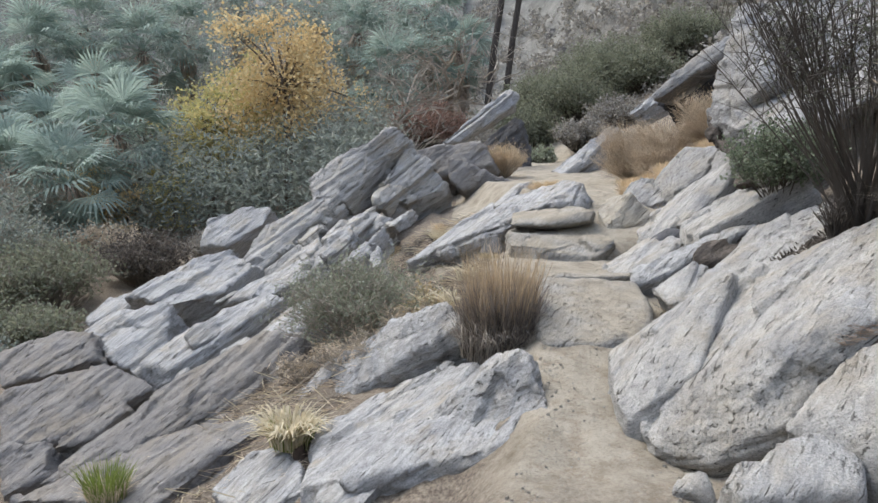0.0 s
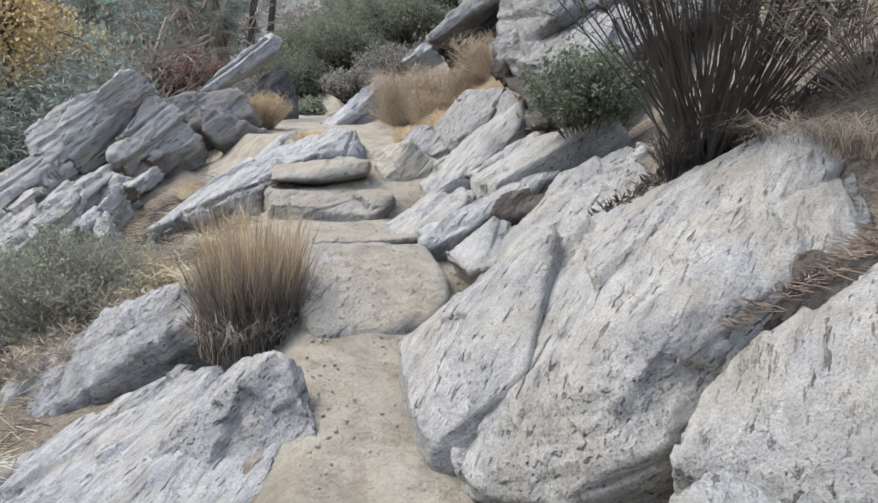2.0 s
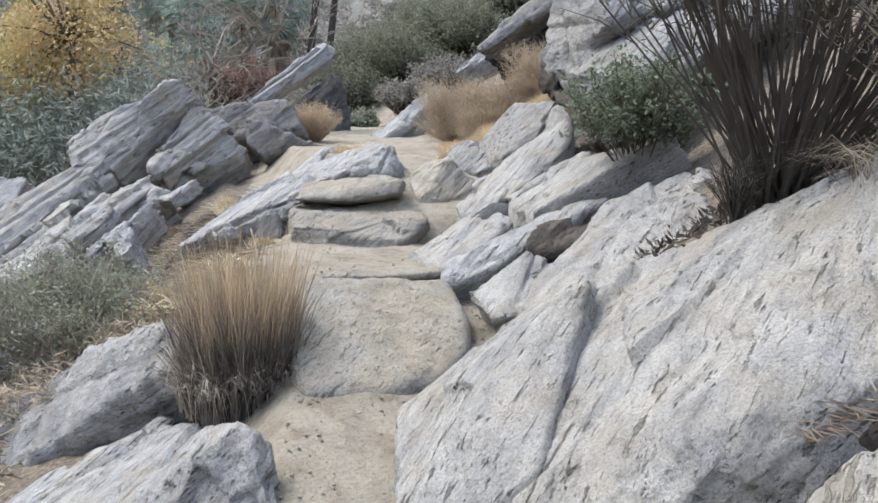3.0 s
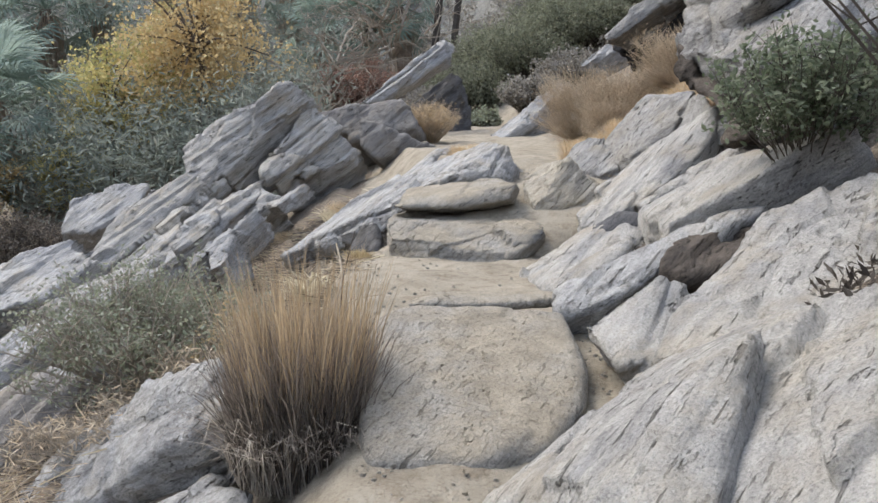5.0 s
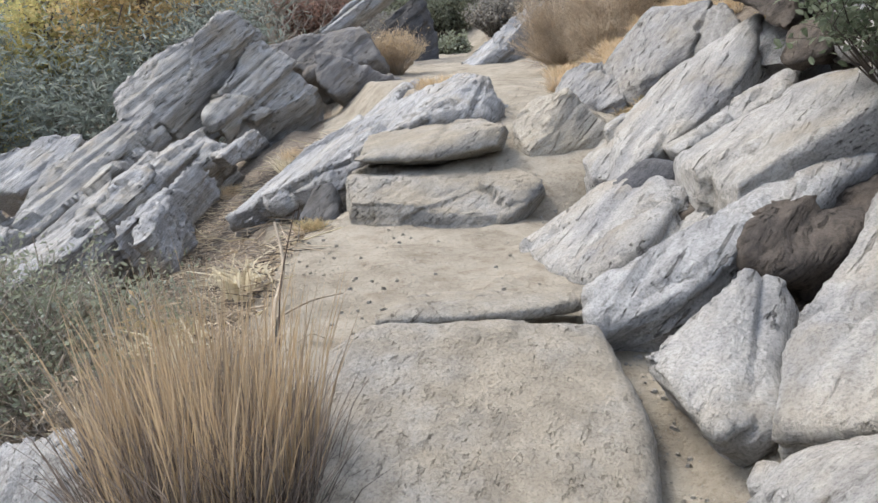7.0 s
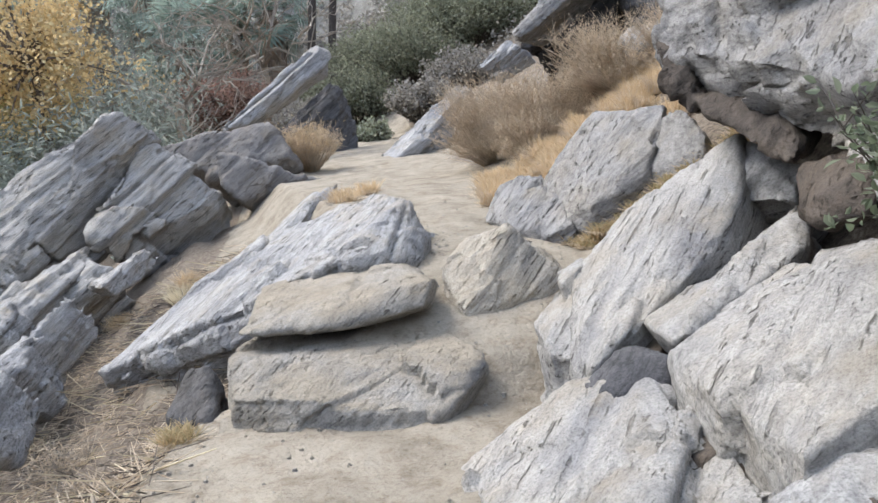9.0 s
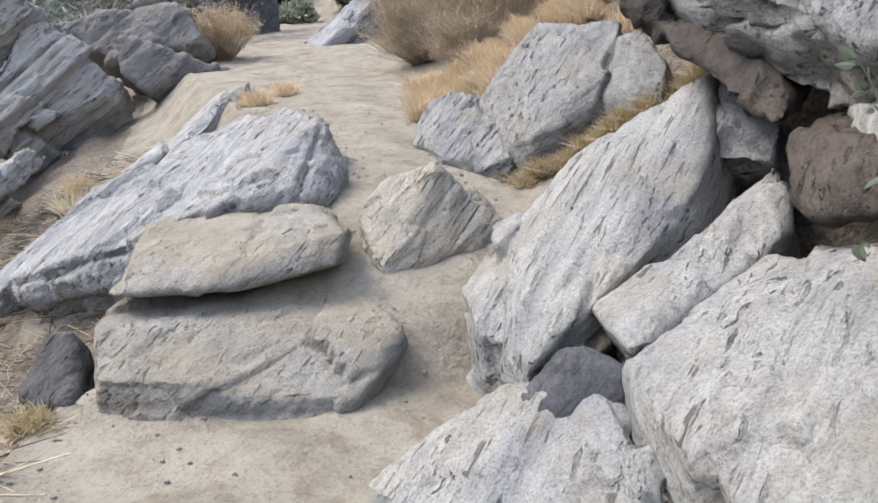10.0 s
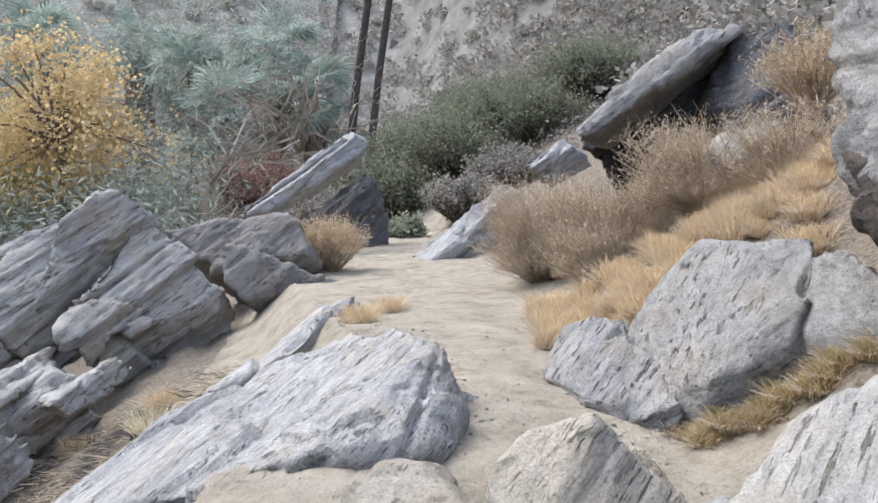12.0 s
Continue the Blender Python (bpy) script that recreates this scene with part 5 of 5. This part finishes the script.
def palm(label, at, height, size, rng, skirt=True):
    thing = tagged(new("fan_palm"), label, "palm", "fan palms in the wash")
    thing.location = at
    tv, tf = [], []
    tube(tv, tf, [(0, 0, -0.5), (0.05, 0, height * 0.5), (0, 0, height)], 0.28, 0.22, 9)
    part("trunk", mesh_from("trunk", tv, tf, BARK, True), thing)
    for i in range(30):
        pitch = rng.uniform(-75, 60)
        f = part("frond", FROND, thing)
        f.matrix_basis = Matrix.Translation((0, 0, height)) @ pose(0, 0, 0, rng.uniform(-25, 25), pitch, i * 137.5 % 360) @ Matrix.Scale(size * rng.uniform(0.8, 1.1), 4)
    if skirt:
        sv, sf = [], []
        for _ in range(420):
            a, z = rng.uniform(0, 6.283), height - rng.uniform(0.2, 0.45 * height + 0.5)
            r = rng.uniform(0.3, 0.75)
            c, s = math.cos(a), math.sin(a)
            k = len(sv)
            w = 0.05
            sv += [(c * 0.25, s * 0.25, z + 0.3), (c * r - s * w, s * r + c * w, z - 0.3), (c * r * 0.9, s * r * 0.9, z - rng.uniform(0.8, 1.4)), (c * r + s * w, s * r - c * w, z - 0.3)]
            sf.append((k, k + 1, k + 2, k + 3))
        part("skirt", mesh_from("skirt", sv, sf, DEADFROND), thing, "hanging dead tan fronds")
    return thing


for x, y, z in ((-21.0, 34, 5.6), (-20.7, 38, 7.0), (-16.2, 30, 3.2), (-16.9, 36, 5.7), (-16.5, 27, 1.8), (-13.2, 25, 1.8), (-16.4, 40, 7.0), (-7.4, 40, 6.9), (-4.1, 42, 8.0), (-2.4, 40, 6.0), (-16.4, 24, 0.7), (-5.3, 37, 4.7), (-10.5, 44, 8.6), (-20.3, 30, 3.6), (-13.4, 22, 0.3), (-14.3, 43, 8.5)):
    palm("grey-green fan palm with a dead frond skirt", (x, y, ground_at(x, y)), max(1.0, z - ground_at(x, y)), rng.uniform(1.2, 1.6), rng)
tree("autumn_tree", "tree with orange autumn leaves in the wash", (-8.2, 28.5, ground_at(-8.2, 28.5)), 7.9, (2.5, 2.2, 2.8), ORANGE, BARK, 10500, 0.13, rng)
tree("autumn_tree", "small tree with yellow-green autumn leaves", (-10.9, 27.5, ground_at(-10.9, 27.5)), 5.0, (1.7, 1.6, 1.9), YELLOW, BARK, 7000, 0.12, rng)
tree("autumn_tree", "low bush-like tree with rusty orange leaves", (-13.0, 23.5, ground_at(-13.0, 23.5)), 2.3, (1.1, 1.0, 1.1), ORANGE, BARK, 4500, 0.1, rng)
tree("autumn_tree", "slim small tree turning dull orange", (-11.2, 24.5, ground_at(-11.2, 24.5)), 2.5, (0.8, 0.8, 1.2), YELLOW, BARK, 3000, 0.09, rng)
tree("autumn_tree", "yellow-orange tree behind the leaning slab", (-10.2, 31.5, ground_at(-10.2, 31.5)), 6.0, (1.8, 1.8, 2.0), YELLOW, BARK, 6000, 0.13, rng)


def bare_tree(label, at, size, rng):
    thing = tagged(new("bare_tree"), label, "tree")
    thing.location = at
    tv, tf, wv, wf = [], [], [], []
    tube(tv, tf, [(0, 0, -0.3), (0.1, 0, size * 0.2), (0.05, 0.1, size * 0.35)], size * 0.025, size * 0.018, 7)
    part("trunk", mesh_from("trunk", tv, tf, WOOD, True), thing)

    def grow(p, d, ln, r, depth):
        bend = Vector((rng.gauss(0, 1), rng.gauss(0, 1), rng.gauss(0, 1))) * ln * 0.12
        e = p + d * ln
        tube(wv, wf, [p, p.lerp(e, 0.5) + bend, e], r, r * 0.55, 4)
        if depth:
            for _ in range(3):
                grow(p.lerp(e, rng.uniform(0.5, 1)), (d + Vector((rng.gauss(0, 1), rng.gauss(0, 1), rng.gauss(0, 0.7))) * 0.6).normalized(), ln * rng.uniform(0.55, 0.8), r * 0.55, depth - 1)
    for _ in range(6):
        grow(Vector((0.05, 0.05, size * 0.3)), Vector((rng.gauss(0, 1), rng.gauss(0, 1), rng.uniform(0.1, 1.2))).normalized(), size * 0.38, size * 0.011, 3)
        part("bough", mesh_from("bough", wv, wf, PALETWIG), thing)
        wv.clear(), wf.clear()
    return thing


bare_tree("pale leafless tree tangled before the palms", (-4.2, 27.5, ground_at(-4.2, 27.5)), 6.5, rng)
bare_tree("leafless tree arching over the wash", (-2.0, 30.5, ground_at(-2.0, 30.5)), 6.0, rng)
bare_tree("bleached bare tree at the wash edge", (-14.5, 20.0, ground_at(-14.5, 20.0)), 3.2, rng)
bare_tree("small bare tree behind the tilted plank", (-3.2, 24.5, ground_at(-3.2, 24.5)), 3.2, rng)
for x, y, r, h, mat, lab in ((-2.9, 29, 1.5, 2.4, RED, "rusty red brush behind the tilted plank"), (0.7, 27.0, 1.6, 2.2, FARGREEN, "dull green bush beyond the path"), (2.6, 28.0, 2.0, 2.6, FARGREEN, "broad dull green bush beyond the path"),
                          (4.6, 28.5, 2.0, 2.4, FARGREEN, "broad dull green bush beyond the path"), (6.6, 29.5, 2.0, 2.2, FARGREEN, "dull green bush at the hill foot"), (1.6, 31.0, 1.8, 2.8, FARGREEN, "dull green bush beyond the path"), (4.0, 32.0, 2.0, 2.8, FARGREEN, "dull green bush at the hill foot"),
                          (-0.6, 25.5, 1.0, 1.3, SCRUB, "grey brush at the path end"), (2.4, 23.5, 1.0, 1.3, SCRUB, "pale grey brush by the layered plate"), (3.6, 24.5, 1.1, 1.2, SCRUB, "pale grey brush on the slope"), (1.0, 23, 0.6, 0.8, SAGE, "small green brush at the path end")):
    shrub("shrub", lab, (x, y, ground_at(x, y) - 0.3), r, h, TWIG, mat, rng, stems=140, leaves=int(8500 * r), leaf_size=0.07, stem_r=0.01, forks=7, inner=0.0)
for x, y, r, h, mat, lab in ((-10.8, 16.0, 1.6, 2.0, FARGREEN, "dark green bush hanging over the wash"), (-13.2, 17.5, 2.0, 2.6, THICKET, "grey thicket bush by the wash"), (-9.6, 18.5, 1.4, 1.6, TWIG, "dark dead brush by the wash"), (-11.6, 13.3, 1.3, 1.2, FARGREEN, "low green bush at the wash edge"), (-9.9, 13.7, 1.2, 1.1, FARGREEN, "low green bush at the wash edge"), (-10.4, 12.2, 1.0, 0.8, THICKET, "grey thicket bush by the wash"), (-12.9, 12.9, 1.3, 1.3, FARGREEN, "low green bush at the wash edge"),
                          (-12.3, 15.0, 1.6, 1.3, FARGREEN, "low green bush at the wash edge"), (-14.5, 22.0, 2.0, 2.6, THICKET, "grey green bush in the wash"), (-8.2, 20.5, 1.0, 1.2, SCRUB, "grey brush at the wash edge"), (-11.5, 20.5, 1.2, 1.2, TAN, "tan dead brush below the orange tree")):
    shrub("shrub", lab, (x, y, ground_at(x, y) - 0.2), r, h, PALETWIG, mat, rng, stems=160, leaves=int(5000 * r), leaf_size=0.07, stem_r=0.012, forks=6)
# two charred palm trunks
for x, r, h, dx in ((-0.75, 0.17, 15, 2.1), (0.05, 0.16, 16, 2.3)):
    tv, tf = [], []
    tube(tv, tf, [(0, 0, -1), (dx * 0.3, 0, h * 0.3), (dx * 0.62, 0, h * 0.6), (dx, 0, h)], r, r * 0.75, 10)
    t = new("palm_trunk", mesh_from("palm_trunk", tv, tf, BURNT, True))
    t.location = (x - 0.35, 38, ground_at(x - 0.35, 38))
    tagged(t, "tall charred leafless palm trunk before the hill", "palm", "charred palm trunks")

# ---- far thicket, hillside scrub, litter: uncountable ----


def stuff(name, label, category, verts, faces, material):
    tagged(new(name, mesh_from(name, verts, faces, material)), label, category, kind="stuff")


tv, tf = [], []
for i in range(900):
    c = Vector((rng.uniform(-34, -2.5), rng.uniform(33, 45), 0))
    if i % 2:
        c = Vector((rng.uniform(-30, -11), rng.uniform(19, 33), 0))
    if i % 4 == 1:
        c = Vector((rng.uniform(-13, -4), rng.uniform(23, 32), 0))
    c.z = ground_at(c.x, c.y) + (rng.uniform(0, 9.0) if c.y > 32 else rng.uniform(0, 2.8))
    for _ in range(130):
        leaf(tv, tf, c + Vector((rng.gauss(0, 1), rng.gauss(0, 1), rng.gauss(0, 1))) * 0.65, 0.26, rng, 0.1)
stuff("thicket", "dense grey-green thicket filling the wash", "thicket", tv, tf, THICKET)
tv, tf = [], []
for i in range(1300):
    x, y = rng.uniform(4.8, 26), rng.uniform(14, 40)
    z, s = ground_at(x, y), rng.uniform(0.2, 0.5)
    for _ in range(34):
        leaf(tv, tf, Vector((x, y, z)) + Vector((rng.gauss(0, 1), rng.gauss(0, 1), abs(rng.gauss(0, 0.85)))) * s * 0.6, 0.11, rng, 0.3)
for i in range(7000):
    y = 40 + 75 * rng.random() ** 1.3
    x = rng.uniform(-0.5, 0.75) * y
    if i % 3 == 0:
        x, y = rng.uniform(7, 30), rng.uniform(19, 42)
    z, s = ground_at(x, y), (0.28 if i % 3 == 0 else 0.4) + 0.6 * rng.random() ** 2
    tall = s * rng.uniform(0.6, 0.9)
    for _ in range(54):
        b, e, out = rng.uniform(0, 6.283), rng.uniform(-0.5, 1.5), s * rng.uniform(0.6, 1.05)
        leaf(tv, tf, Vector((x + math.cos(b) * math.cos(e) * out, y + math.sin(b) * math.cos(e) * out, z + 0.2 + tall * math.sin(e) * out / s)), 0.24 * (0.6 + 0.5 * s), rng, 0.34)
stuff("hillside_scrub", "low grey scrub dotting the stony hillside", "scrub", tv, tf, SCRUB)
tv, tf = [], []
for _ in range(500):
    y = rng.uniform(46, 110)
    x = rng.uniform(-0.4, 0.7) * y
    z, s = ground_at(x, y) - 0.1, rng.uniform(0.15, 0.5)
    k = len(tv)
    ring = [(math.cos(a) * s * rng.uniform(0.7, 1.2), math.sin(a) * s * rng.uniform(0.7, 1.2)) for a in (0, 1.05, 2.1, 3.14, 4.2, 5.2)]
    tv += [(x + px, y + py, z - 0.5) for px, py in ring] + [(x + px * 0.75 + 0.1, y + py * 0.75, z + s * rng.uniform(0.5, 0.9)) for px, py in ring]
    tf += [(k + i, k + (i + 1) % 6, k + 6 + (i + 1) % 6, k + 6 + i) for i in range(6)] + [tuple(k + 6 + i for i in range(6))]
stuff("hillside_rocks", "weathered rocks strewn over the hillside", "rock", tv, tf, ROCK_GREY)


def litter(name, label, material, n, spots, size, rng, thick=0.0035):
    tv, tf = [], []
    for _ in range(n):
        x0, x1, y0, y1, lift = rng.choice(spots)
        x, y = rng.uniform(x0, x1), rng.uniform(y0, y1)
        z = ground_at(x, y) + lift + rng.uniform(0, 0.05)
        a, ln = rng.uniform(0, 6.283), size * rng.uniform(0.4, 1.4)
        d = Vector((math.cos(a), math.sin(a), rng.uniform(-0.25, 0.35))) * ln
        tube(tv, tf, [(x, y, z), (x + d.x, y + d.y, z + max(d.z, -0.04))], thick, thick * 0.5, 3)
    stuff(name, label, "litter", tv, tf, material)


SPOTS = [(-1.6, -0.35, 5.0, 7.4, 0.0), (-3.2, -0.5, 5.0, 8.6, 0.0), (-2.6, -0.4, 7.0, 10.5, 0.0), (-2.5, -0.6, 10.0, 13.0, 0.0), (-4.5, -1.5, 3.6, 6.5, 0.0)]
litter("twig_litter", "dry twigs and leaf litter on the bank", TAN, 5600, SPOTS, 0.2, rng)
litter("stalk_litter", "bleached dry stalks scattered over the bank", PALESTRAW, 520, SPOTS, 0.32, rng, 0.0065)
litter("dark_litter", "dark brown twigs in the rock gaps", TWIG, 3600, SPOTS, 0.15, rng)
rock("soil_bank", "dark earth in the gap between boulders", [([(1.5, 1.95, 0.6), (1.75, 1.75, 0.72), (2.2, 1.7, 0.95), (2.4, 2.0, 1.0), (1.9, 1.95, 0.92), (1.65, 2.0, 0.75)], (0.1, 0.1, -0.4))], 0.022, ROCK_BROWN, rough=1.2, layers=0.2, category="soil")
tv, tf = [], []
for _ in range(900):
    f, w = rng.random(), rng.uniform(-0.1, 0.12)
    p = Vector((1.55, 1.9, 0.66)).lerp(Vector((2.35, 1.88, 1.02)), f) + Vector((0.3 * w, w, 0.02 + 0.05 * rng.random()))
    a, ln = rng.uniform(0, 6.283), rng.uniform(0.03, 0.12)
    tube(tv, tf, [p, p + Vector((math.cos(a) * ln, math.sin(a) * ln, rng.uniform(-0.01, 0.03)))], 0.003, 0.001, 3)
stuff("gap_litter", "brown twigs and bark between the boulders", "litter", tv, tf, DEADFROND)
tv, tf = [], []
for _ in range(1700):
    y = rng.uniform(1.5, 12)
    w = np.interp(y, TRAIL_Y, TRAIL_W)
    x = np.interp(y, TRAIL_Y, TRAIL_X) + rng.choice((-1, 1)) * w * math.sqrt(rng.random())
    z, s = ground_at(x, y), 0.004 + 0.012 * rng.random() ** 4
    k = len(tv)
    tv += [(x + math.cos(a) * s, y + math.sin(a) * s * 0.8, z + h) for h, a in ((-0.01, 0), (-0.01, 1.57), (-0.01, 3.14), (-0.01, 4.71))] + [(x + math.cos(a) * s * 0.6, y + math.sin(a) * s * 0.6, z + s * 0.8) for a in (0.3, 1.8, 3.4, 5.0)]
    tf += [(k + i, k + (i + 1) % 4, k + 4 + (i + 1) % 4, k + 4 + i) for i in range(4)] + [(k + 4, k + 5, k + 6, k + 7)]
for _ in range(160):
    f = rng.random()
    x, y = 1.02 + 0.25 * f * rng.random() + rng.gauss(0, 0.05), 3.6 + 1.4 * f
    z, s = ground_at(x, y), 0.004 + 0.012 * rng.random() ** 3
    k = len(tv)
    tv += [(x + math.cos(a) * s, y + math.sin(a) * s * 0.8, z - 0.01) for a in (0, 1.57, 3.14, 4.71)] + [(x + math.cos(a) * s * 0.6, y + math.sin(a) * s * 0.6, z + s * 0.8) for a in (0.3, 1.8, 3.4, 5.0)]
    tf += [(k + i, k + (i + 1) % 4, k + 4 + (i + 1) % 4, k + 4 + i) for i in range(4)] + [(k + 4, k + 5, k + 6, k + 7)]
stuff("pebbles", "small pale pebbles and grit on the trail", "gravel", tv, tf, ROCK_DUSTY)
